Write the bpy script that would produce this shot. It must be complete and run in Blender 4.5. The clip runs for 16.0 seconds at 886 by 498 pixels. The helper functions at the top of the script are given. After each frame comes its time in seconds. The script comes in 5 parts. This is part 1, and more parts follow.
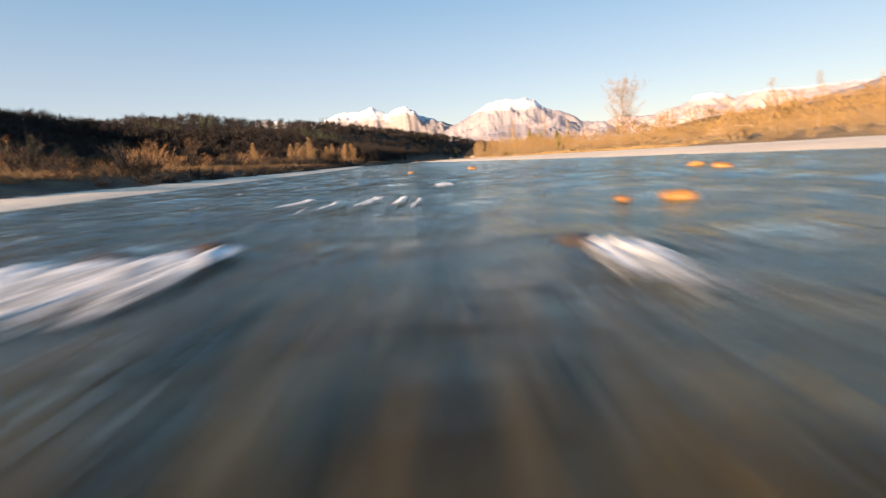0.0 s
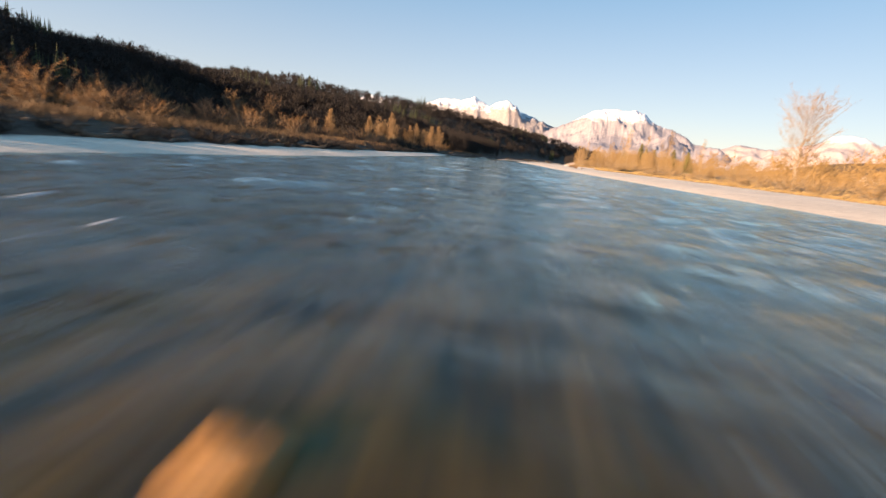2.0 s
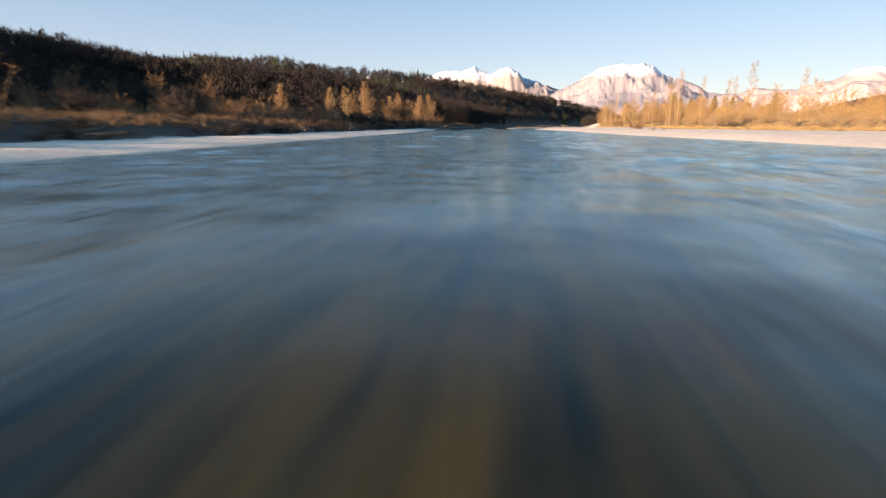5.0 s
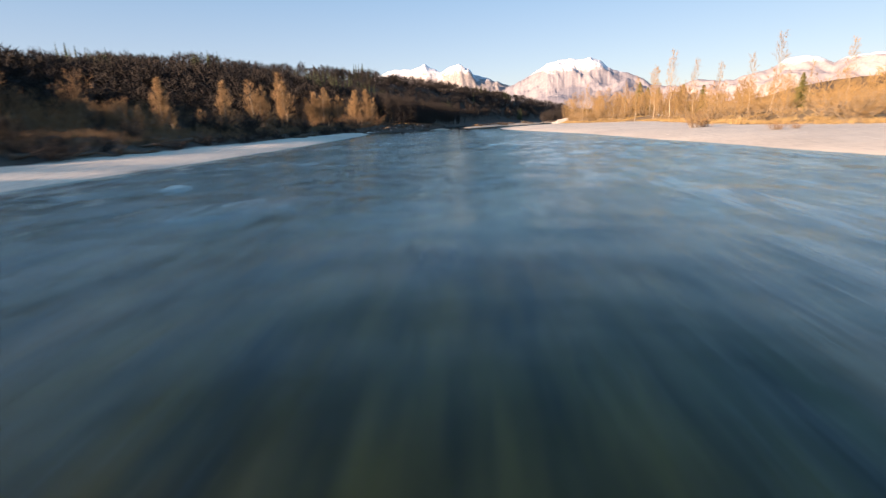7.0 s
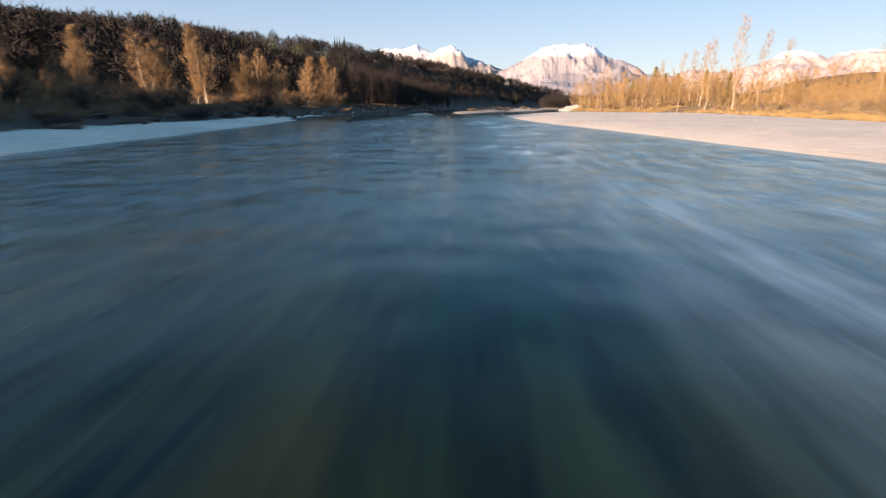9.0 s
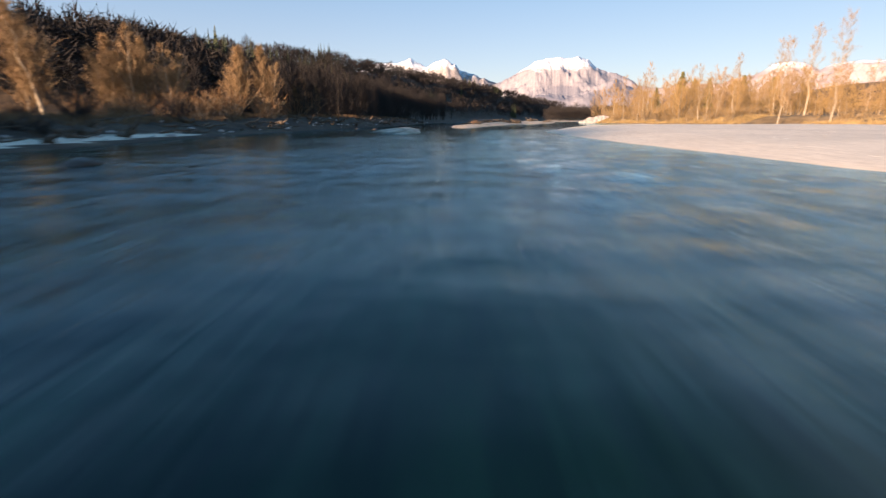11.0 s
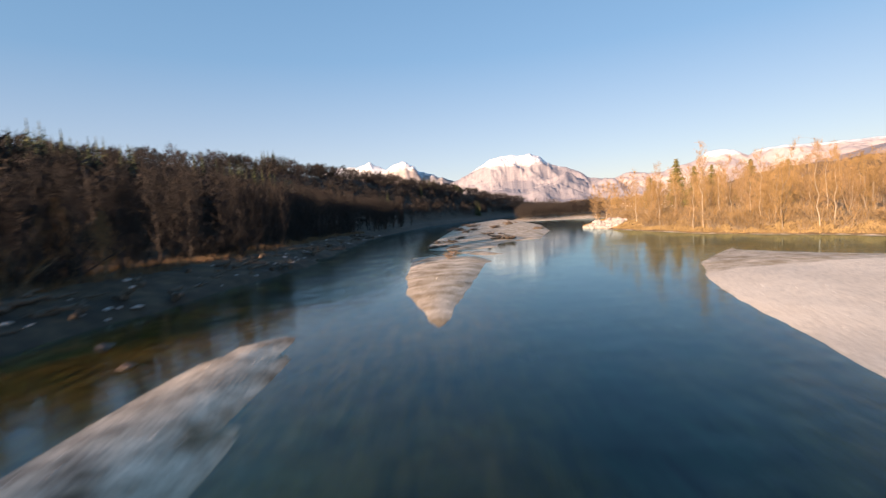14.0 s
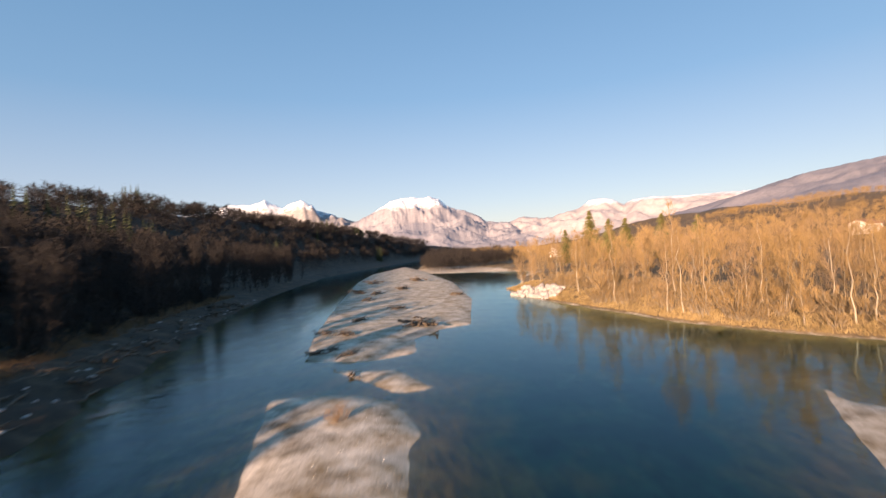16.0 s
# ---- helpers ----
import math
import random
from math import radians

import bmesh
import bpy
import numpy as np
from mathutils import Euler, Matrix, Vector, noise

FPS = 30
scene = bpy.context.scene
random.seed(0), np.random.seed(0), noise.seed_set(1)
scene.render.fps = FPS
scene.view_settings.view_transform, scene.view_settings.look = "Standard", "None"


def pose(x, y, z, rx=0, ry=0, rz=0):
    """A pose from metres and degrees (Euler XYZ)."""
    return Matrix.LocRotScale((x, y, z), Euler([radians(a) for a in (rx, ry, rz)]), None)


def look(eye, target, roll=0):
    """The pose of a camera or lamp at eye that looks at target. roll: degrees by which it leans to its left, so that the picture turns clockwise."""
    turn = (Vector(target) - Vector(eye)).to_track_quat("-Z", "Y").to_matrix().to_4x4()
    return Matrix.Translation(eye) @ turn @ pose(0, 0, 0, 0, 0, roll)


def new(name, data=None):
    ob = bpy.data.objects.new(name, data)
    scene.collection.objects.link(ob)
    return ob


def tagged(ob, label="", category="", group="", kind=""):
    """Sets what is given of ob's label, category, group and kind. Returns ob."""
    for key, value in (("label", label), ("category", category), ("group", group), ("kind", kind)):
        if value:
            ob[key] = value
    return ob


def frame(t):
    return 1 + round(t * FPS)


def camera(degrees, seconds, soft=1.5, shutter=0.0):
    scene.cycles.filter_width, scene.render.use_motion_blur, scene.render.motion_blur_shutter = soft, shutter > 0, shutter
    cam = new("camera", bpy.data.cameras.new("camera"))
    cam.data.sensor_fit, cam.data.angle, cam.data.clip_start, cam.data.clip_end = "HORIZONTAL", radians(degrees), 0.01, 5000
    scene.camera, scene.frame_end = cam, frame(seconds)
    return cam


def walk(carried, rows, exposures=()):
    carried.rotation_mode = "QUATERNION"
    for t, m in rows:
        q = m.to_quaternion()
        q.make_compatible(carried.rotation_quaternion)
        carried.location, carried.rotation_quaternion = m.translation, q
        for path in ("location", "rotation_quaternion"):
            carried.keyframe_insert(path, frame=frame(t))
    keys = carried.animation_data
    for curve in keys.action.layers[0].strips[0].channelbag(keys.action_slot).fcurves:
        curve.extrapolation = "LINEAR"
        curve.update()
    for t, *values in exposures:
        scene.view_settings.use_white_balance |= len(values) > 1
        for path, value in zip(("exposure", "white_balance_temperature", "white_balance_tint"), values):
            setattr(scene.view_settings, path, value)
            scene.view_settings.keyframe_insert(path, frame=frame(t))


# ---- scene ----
# a fast low flight up a river, climbing at the end
cam = camera(84.67, 16.0, soft=1.2, shutter=0.85)
PATH = [
    (0.0, pose(-2.30, -5.00, 0.87, 79.55, 3.73, -0.00)),
    (0.5, pose(-2.30, 3.70, 0.85, 80.07, 0.69, 3.21)),
    (1.0, pose(-2.76, 12.60, 0.80, 80.08, -2.91, 6.34)),
    (1.5, pose(-3.07, 21.50, 1.06, 79.43, -5.61, 9.04)),
    (2.0, pose(-3.60, 30.29, 1.46, 78.62, -5.56, 10.73)),
    (2.5, pose(-4.23, 38.74, 1.73, 77.43, -2.15, 11.62)),
    (3.0, pose(-4.69, 47.46, 1.37, 76.08, 0.62, 11.76)),
    (5.5, pose(-10.00, 93.67, 0.98, 75.72, 0.16, 11.17)),
    (6.0, pose(-10.97, 103.51, 1.02, 75.38, 1.58, 9.41)),
    (6.5, pose(-11.99, 113.39, 1.22, 75.47, 1.96, 7.44)),
    (7.0, pose(-12.85, 123.32, 1.54, 75.61, 1.96, 5.96)),
    (7.5, pose(-13.59, 133.28, 1.92, 75.14, 1.99, 5.25)),
    (8.0, pose(-14.13, 143.26, 2.10, 74.34, 1.01, 5.01)),
    (8.5, pose(-14.58, 153.33, 1.91, 73.67, -0.01, 4.92)),
    (11.0, pose(-18.67, 206.24, 1.26, 75.17, 0.37, 4.27)),
    (11.5, pose(-19.26, 215.75, 1.37, 77.53, 1.51, 3.77)),
    (12.0, pose(-19.64, 225.23, 1.71, 80.57, 2.47, 3.44)),
    (12.5, pose(-20.39, 234.80, 2.22, 83.04, 2.71, 3.13)),
    (13.0, pose(-20.79, 243.41, 2.96, 84.82, 2.55, 2.81)),
    (13.5, pose(-20.81, 251.88, 4.19, 85.85, 2.70, 1.86)),
    (14.0, pose(-20.87, 259.88, 5.49, 86.10, 3.47, -0.21)),
    (14.5, pose(-20.98, 267.30, 6.86, 86.37, 4.44, -3.15)),
    (15.0, pose(-20.66, 274.55, 8.06, 87.24, 4.16, -6.16)),
    (15.5, pose(-20.11, 281.16, 9.30, 88.66, 3.75, -9.02)),
    (16.0, pose(-19.39, 287.52, 10.41, 90.22, 2.95, -11.89)),
]
walk(cam, PATH, exposures=((0.0, 1.56, 7300, 20), (4.5, 1.58, 6950, 20), (8.0, 1.50, 6600, 20), (10.0, 1.52, 6600, 20), (16.0, 1.42, 6850, 22)))

# world: sky with the sun low, behind and to the left of the flight
SUN_AZ, SUN_EL = radians(218.0), radians(9.4)
world = bpy.data.worlds.new("world")
scene.world = world
world.use_nodes = True
wn = world.node_tree
sky = wn.nodes.new("ShaderNodeTexSky")
sky.sky_type, sky.sun_disc = "NISHITA", False
sky.sun_elevation, sky.sun_rotation = SUN_EL, SUN_AZ
sky.air_density, sky.dust_density, sky.ozone_density = 1.0, 0.1, 2.0
wn.nodes["Background"].inputs["Strength"].default_value = 0.065
# clear winter air: lavender at the horizon, deep blue overhead
up = wn.nodes.new("ShaderNodeSeparateXYZ")
wn.links.new(wn.nodes.new("ShaderNodeTexCoord").outputs["Generated"], up.inputs[0])
air = wn.nodes.new("ShaderNodeValToRGB")
while len(air.color_ramp.elements) < 4:
    air.color_ramp.elements.new(0.5)
for e, (p, c) in zip(air.color_ramp.elements, ((0.0, (0.78, 0.79, 0.82)), (0.10, (0.57, 0.72, 0.88)), (0.30, (0.24, 0.52, 0.81)), (0.75, (0.06, 0.31, 0.62)))):
    e.position, e.color = p, (*c, 1)
wn.links.new(up.outputs["Z"], air.inputs["Fac"])
gain = wn.nodes.new("ShaderNodeVectorMath")
gain.operation = "SCALE"
gain.inputs["Scale"].default_value = 5.6
wn.links.new(air.outputs["Color"], gain.inputs[0])
blend = wn.nodes.new("ShaderNodeMix")
blend.data_type = "RGBA"
blend.inputs[0].default_value = 0.62
wn.links.new(sky.outputs[0], blend.inputs[6])
wn.links.new(gain.outputs[0], blend.inputs[7])
wn.links.new(blend.outputs[2], wn.nodes["Background"].inputs["Color"])
sun = new("sun", bpy.data.lights.new("sun", "SUN"))
sun.data.energy, sun.data.angle, sun.data.color = 5.0, radians(0.6), (1.0, 0.74, 0.49)
sun_way = Vector((math.sin(SUN_AZ) * math.cos(SUN_EL), math.cos(SUN_AZ) * math.cos(SUN_EL), math.sin(SUN_EL)))
sun.matrix_world = look(tuple(sun_way * 300), (0, 0, 0))


# ---- materials ----
def material(name):
    m = bpy.data.materials.new(name)
    m.use_nodes = True
    return m, m.node_tree.nodes, m.node_tree.links, m.node_tree.nodes["Principled BSDF"]


def ramp(nodes, stops):
    r = nodes.new("ShaderNodeValToRGB")
    while len(r.color_ramp.elements) < len(stops):
        r.color_ramp.elements.new(0.5)
    for e, (p, c) in zip(r.color_ramp.elements, stops):
        e.position, e.color = p, (*c, 1)
    return r


def noise_node(nodes, links, scale, detail=4.0, rough=0.6, vector=None):
    n = nodes.new("ShaderNodeTexNoise")
    n.inputs["Scale"].default_value, n.inputs["Detail"].default_value, n.inputs["Roughness"].default_value = scale, detail, rough
    if vector is not None:
        links.new(vector, n.inputs["Vector"])
    return n


def mixed(nodes, links, fac, a, b, mode="MIX"):
    m = nodes.new("ShaderNodeMix")
    m.data_type, m.blend_type = "RGBA", mode
    for socket, value in ((m.inputs[0], fac), (m.inputs[6], a), (m.inputs[7], b)):
        if isinstance(value, (int, float)):
            socket.default_value = value
        elif isinstance(value, tuple):
            socket.default_value = (*value, 1)
        else:
            links.new(value, socket)
    return m.outputs[2]


def position(nodes):
    return nodes.new("ShaderNodeNewGeometry").outputs["Position"]


def plain(name, dark, light, scale=3.0, rough=0.9, per_object=0.25, bump=0.0):
    """Two tones by noise, with some change from object to object and from piece to piece."""
    m, nodes, links, bsdf = material(name)
    tex = nodes.new("ShaderNodeTexCoord").outputs["Object"]
    n = noise_node(nodes, links, scale, 5, 0.65, tex)
    r = ramp(nodes, ((0.3, dark), (0.7, light)))
    links.new(n.outputs["Fac"], r.inputs["Fac"])
    out = r.outputs["Color"]
    if per_object:
        info = nodes.new("ShaderNodeObjectInfo")
        island = nodes.new("ShaderNodeNewGeometry")
        add = nodes.new("ShaderNodeMath")
        add.operation = "ADD"
        links.new(info.outputs["Random"], add.inputs[0])
        links.new(island.outputs["Random Per Island"], add.inputs[1])
        hsv = nodes.new("ShaderNodeHueSaturation")
        rng = nodes.new("ShaderNodeMapRange")
        rng.inputs["From Max"].default_value = 2.0
        rng.inputs["To Min"].default_value, rng.inputs["To Max"].default_value = 1 - per_object, 1 + per_object
        links.new(add.outputs[0], rng.inputs["Value"])
        links.new(rng.outputs[0], hsv.inputs["Value"])
        links.new(out, hsv.inputs["Color"])
        out = hsv.outputs["Color"]
    links.new(out, bsdf.inputs["Base Color"])
    bsdf.inputs["Roughness"].default_value = rough
    if bump:
        b = nodes.new("ShaderNodeBump")
        b.inputs["Distance"].default_value = bump
        links.new(n.outputs["Fac"], b.inputs["Height"])
        links.new(b.outputs[0], bsdf.inputs["Normal"])
    return m


def ground_material():
    m, nodes, links, bsdf = material("ground")
    pos = position(nodes)
    att = nodes.new("ShaderNodeAttribute")
    att.attribute_name = "soil"
    # river gravel: rounded pebbles in pale limestone greys, with sandier patches
    vor = nodes.new("ShaderNodeTexVoronoi")
    vor.inputs["Scale"].default_value = 6.5
    links.new(pos, vor.inputs["Vector"])
    tone = ramp(nodes, ((0.0, (0.60, 0.50, 0.40)), (0.45, (0.79, 0.67, 0.54)), (1.0, (0.91, 0.79, 0.655))))
    links.new(vor.outputs["Color"], tone.inputs["Fac"])
    big = noise_node(nodes, links, 0.11, 4, 0.6, pos)
    patch = ramp(nodes, ((0.38, (0.87, 0.85, 0.83)), (0.62, (1.03, 1.01, 0.98))))
    links.new(big.outputs["Fac"], patch.inputs["Fac"])
    gravel = mixed(nodes, links, 1.0, tone.outputs["Color"], patch.outputs["Color"], "MULTIPLY")
    # wet stones with algae below the water line
    sep = nodes.new("ShaderNodeSeparateXYZ")
    links.new(pos, sep.inputs[0])
    wet = nodes.new("ShaderNodeMapRange")
    wet.inputs["From Min"].default_value, wet.inputs["From Max"].default_value = 0.02, -0.08
    links.new(sep.outputs["Z"], wet.inputs["Value"])
    bedn = noise_node(nodes, links, 0.9, 6, 0.7, pos)
    bed = ramp(nodes, ((0.30, (0.05, 0.042, 0.018)), (0.44, (0.26, 0.19, 0.072)), (0.56, (0.48, 0.36, 0.15)), (0.70, (0.66, 0.55, 0.34))))
    links.new(bedn.outputs["Fac"], bed.inputs["Fac"])
    gravel = mixed(nodes, links, wet.outputs[0], gravel, bed.outputs["Color"])
    # dead grass, leaf litter
    veg = noise_node(nodes, links, 0.35, 6, 0.7, pos)
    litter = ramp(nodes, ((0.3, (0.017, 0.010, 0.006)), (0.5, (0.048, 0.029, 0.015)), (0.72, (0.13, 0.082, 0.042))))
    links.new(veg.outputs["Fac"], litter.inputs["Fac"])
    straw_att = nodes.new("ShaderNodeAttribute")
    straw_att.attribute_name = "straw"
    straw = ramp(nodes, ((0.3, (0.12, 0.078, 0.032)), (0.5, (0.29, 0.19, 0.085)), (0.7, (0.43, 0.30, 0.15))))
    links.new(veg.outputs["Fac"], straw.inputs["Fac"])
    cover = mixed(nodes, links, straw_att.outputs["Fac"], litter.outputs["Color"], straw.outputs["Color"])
    edge = noise_node(nodes, links, 0.5, 5, 0.7, pos)
    soft = nodes.new("ShaderNodeMath")
    soft.operation = "MULTIPLY_ADD"
    soft.inputs[1].default_value, soft.inputs[2].default_value = 0.9, -0.45
    links.new(edge.outputs["Fac"], soft.inputs[0])
    add = nodes.new("ShaderNodeMath")
    links.new(att.outputs["Fac"], add.inputs[0])
    links.new(soft.outputs[0], add.inputs[1])
    sharp = nodes.new("ShaderNodeMapRange")
    sharp.inputs["From Min"].default_value, sharp.inputs["From Max"].default_value = 0.35, 0.65
    links.new(add.outputs[0], sharp.inputs["Value"])
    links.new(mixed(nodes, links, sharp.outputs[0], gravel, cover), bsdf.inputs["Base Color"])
    bsdf.inputs["Roughness"].default_value = 0.9
    b = nodes.new("ShaderNodeBump")
    b.inputs["Distance"].default_value, b.inputs["Strength"].default_value = 0.03, 0.4
    b.invert = True
    links.new(vor.outputs["Distance"], b.inputs["Height"])
    b2 = nodes.new("ShaderNodeBump")
    b2.inputs["Distance"].default_value, b2.inputs["Strength"].default_value = 0.07, 0.5
    links.new(edge.outputs["Fac"], b2.inputs["Height"])
    links.new(b.outputs[0], b2.inputs["Normal"])
    links.new(b2.outputs[0], bsdf.inputs["Normal"])
    return m


def water_material():
    """Clear, slightly milky green mountain water: the bed shows through, the surface mirrors the sky."""
    m, nodes, links, bsdf = material("river_water")
    nodes.remove(bsdf)
    pos = position(nodes)
    att = nodes.new("ShaderNodeAttribute")
    att.attribute_name = "depth"
    rough_att = nodes.new("ShaderNodeAttribute")
    rough_att.attribute_name = "ripple"
    clear = nodes.new("ShaderNodeBsdfTransparent")
    tint = ramp(nodes, ((0.0, (0.97, 0.96, 0.88)), (0.30, (0.70, 0.70, 0.44)), (1.0, (0.03, 0.13, 0.125))))
    links.new(att.outputs["Fac"], tint.inputs["Fac"])
    links.new(tint.outputs["Color"], clear.inputs["Color"])
    milk = nodes.new("ShaderNodeBsdfDiffuse")
    silt = ramp(nodes, ((0.0, (0.17, 0.115, 0.036)), (0.17, (0.100, 0.064, 0.015)), (0.28, (0.062, 0.048, 0.011)), (0.42, (0.032, 0.040, 0.012)), (0.72, (0.004, 0.025, 0.019)), (1.0, (0.001, 0.012, 0.013))))
    links.new(att.outputs["Fac"], silt.inputs["Fac"])
    draw = nodes.new("ShaderNodeMapping")
    draw.inputs["Rotation"].default_value, draw.inputs["Scale"].default_value = (0, 0, radians(-6)), (1.0, 0.2, 1.0)
    links.new(pos, draw.inputs["Vector"])
    grit = noise_node(nodes, links, 2.2, 6, 0.7, draw.outputs[0])
    blotch = ramp(nodes, ((0.34, (0.12, 0.13, 0.13)), (0.66, (2.1, 1.95, 1.6))))
    links.new(grit.outputs["Fac"], blotch.inputs["Fac"])
    # pale tone put into the body colour as sky sheen beside the main current
    sheen_att = nodes.new("ShaderNodeAttribute")
    sheen_att.attribute_name = "sky_sheen"
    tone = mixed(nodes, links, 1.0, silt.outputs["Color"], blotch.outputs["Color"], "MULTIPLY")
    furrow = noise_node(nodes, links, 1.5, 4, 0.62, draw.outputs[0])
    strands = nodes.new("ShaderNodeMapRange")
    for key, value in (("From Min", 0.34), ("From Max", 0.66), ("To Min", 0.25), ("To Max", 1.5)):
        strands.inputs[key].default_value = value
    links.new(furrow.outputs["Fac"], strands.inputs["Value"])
    sheen_fac = nodes.new("ShaderNodeMath")
    sheen_fac.operation, sheen_fac.use_clamp = "MULTIPLY", True
    links.new(sheen_att.outputs["Fac"], sheen_fac.inputs[0])
    links.new(strands.outputs[0], sheen_fac.inputs[1])
    links.new(mixed(nodes, links, sheen_fac.outputs[0], tone, (0.30, 0.42, 0.46)), milk.inputs["Color"])
    body = nodes.new("ShaderNodeMixShader")
    turbid = nodes.new("ShaderNodeMapRange")
    turbid.inputs["To Min"].default_value, turbid.inputs["To Max"].default_value = 0.35, 0.72
    links.new(att.outputs["Fac"], turbid.inputs["Value"])
    sheen_cover = nodes.new("ShaderNodeMath")
    sheen_cover.operation = "MULTIPLY"
    sheen_cover.inputs[1].default_value = 0.75
    links.new(sheen_fac.outputs[0], sheen_cover.inputs[0])
    dense = nodes.new("ShaderNodeMath")
    dense.operation = "MAXIMUM"
    links.new(sheen_cover.outputs[0], dense.inputs[0])
    links.new(turbid.outputs[0], dense.inputs[1])
    links.new(dense.outputs[0], body.inputs[0])
    links.new(clear.outputs[0], body.inputs[1])
    links.new(milk.outputs[0], body.inputs[2])
    # ripples at three sizes, drawn out along the current
    mp = nodes.new("ShaderNodeMapping")
    mp.inputs["Rotation"].default_value, mp.inputs["Scale"].default_value = (0, 0, radians(-8)), (0.6, 1.15, 1.0)
    links.new(pos, mp.inputs["Vector"])
    a = noise_node(nodes, links, 0.8, 3, 0.55, mp.outputs[0])
    c = noise_node(nodes, links, 3.6, 4, 0.6, mp.outputs[0])
    strength = nodes.new("ShaderNodeMath")
    strength.operation = "MULTIPLY"
    strength.inputs[1].default_value = 1.0
    links.new(rough_att.outputs["Fac"], strength.inputs[0])
    b1 = nodes.new("ShaderNodeBump")
    b1.inputs["Distance"].default_value = 0.20
    links.new(strength.outputs[0], b1.inputs["Strength"])
    links.new(a.outputs["Fac"], b1.inputs["Height"])
    b2 = nodes.new("ShaderNodeBump")
    b2.inputs["Distance"].default_value = 0.05
    links.new(strength.outputs[0], b2.inputs["Strength"])
    links.new(c.outputs["Fac"], b2.inputs["Height"])
    # long furrows that the current draws out
    b3 = nodes.new("ShaderNodeBump")
    b3.inputs["Distance"].default_value = 0.07
    links.new(strength.outputs[0], b3.inputs["Strength"])
    links.new(furrow.outputs["Fac"], b3.inputs["Height"])
    links.new(b1.outputs[0], b3.inputs["Normal"])
    links.new(b3.outputs[0], b2.inputs["Normal"])
    gloss = nodes.new("ShaderNodeBsdfGlossy")
    gloss.inputs["Roughness"].default_value = 0.065
    gloss.inputs["Color"].default_value = (0.62, 0.85, 0.96, 1)
    fres = nodes.new("ShaderNodeFresnel")
    fres.inputs["IOR"].default_value = 1.33
    links.new(b2.outputs[0], gloss.inputs["Normal"])
    links.new(b2.outputs[0], fres.inputs["Normal"])
    # broken white crests where the current is rough
    spray = nodes.new("ShaderNodeMapping")
    spray.inputs["Scale"].default_value = (1.6, 0.55, 1.0)
    links.new(pos, spray.inputs["Vector"])
    crest = noise_node(nodes, links, 1.3, 7, 0.62, spray.outputs[0])
    gate = nodes.new("ShaderNodeMath")
    gate.operation = "MULTIPLY"
    links.new(crest.outputs["Fac"], gate.inputs[0])
    links.new(rough_att.outputs["Fac"], gate.inputs[1])
    white = nodes.new("ShaderNodeMapRange")
    white.inputs["From Min"].default_value, white.inputs["From Max"].default_value, white.inputs["To Max"].default_value = 1.0, 1.35, 0.35
    links.new(gate.outputs[0], white.inputs["Value"])
    froth = nodes.new("ShaderNodeBsdfDiffuse")
    froth.inputs["Color"].default_value = (0.72, 0.75, 0.76, 1)
    frothy = nodes.new("ShaderNodeMixShader")
    links.new(white.outputs[0], frothy.inputs[0])
    links.new(body.outputs[0], frothy.inputs[1])
    links.new(froth.outputs[0], frothy.inputs[2])
    out = nodes.new("ShaderNodeMixShader")
    links.new(fres.outputs[0], out.inputs[0])
    links.new(frothy.outputs[0], out.inputs[1])
    links.new(gloss.outputs[0], out.inputs[2])
    links.new(out.outputs[0], nodes["Material Output"].inputs["Surface"])
    return m


def mountain_material(name, snow_line, snow_band, rock_a, rock_b, feature):
    m, nodes, links, bsdf = material(name)
    pos = position(nodes)
    geo = nodes.new("ShaderNodeNewGeometry")
    sep = nodes.new("ShaderNodeSeparateXYZ")
    links.new(pos, sep.inputs[0])
    n = noise_node(nodes, links, feature, 8, 0.68, pos)
    up = nodes.new("ShaderNodeSeparateXYZ")
    links.new(geo.outputs["Normal"], up.inputs[0])
    mad = nodes.new("ShaderNodeMath")
    mad.operation = "MULTIPLY_ADD"
    mad.inputs[1].default_value = snow_band * 3.0
    links.new(n.outputs["Fac"], mad.inputs[0])
    links.new(sep.outputs["Z"], mad.inputs[2])
    steep = nodes.new("ShaderNodeMath")
    steep.operation = "MULTIPLY_ADD"
    steep.inputs[1].default_value = snow_band * 1.2
    links.new(up.outputs["Z"], steep.inputs[0])
    links.new(mad.outputs[0], steep.inputs[2])
    rng = nodes.new("ShaderNodeMapRange")
    base = snow_line + snow_band * 2.2
    rng.inputs["From Min"].default_value, rng.inputs["From Max"].default_value = base - snow_band * 0.35, base + snow_band * 0.35
    links.new(steep.outputs[0], rng.inputs["Value"])
    r = ramp(nodes, ((0.35, rock_a), (0.65, rock_b)))
    n2 = noise_node(nodes, links, feature * 4, 6, 0.7, pos)
    links.new(n2.outputs["Fac"], r.inputs["Fac"])
    links.new(mixed(nodes, links, rng.outputs[0], r.outputs["Color"], (0.78, 0.79, 0.82)), bsdf.inputs["Base Color"])
    bsdf.inputs["Roughness"].default_value = 0.85
    b = nodes.new("ShaderNodeBump")
    b.inputs["Distance"].default_value, b.inputs["Strength"].default_value = 0.12 / feature, 0.28
    links.new(n2.outputs["Fac"], b.inputs["Height"])
    links.new(b.outputs[0], bsdf.inputs["Normal"])
    return m


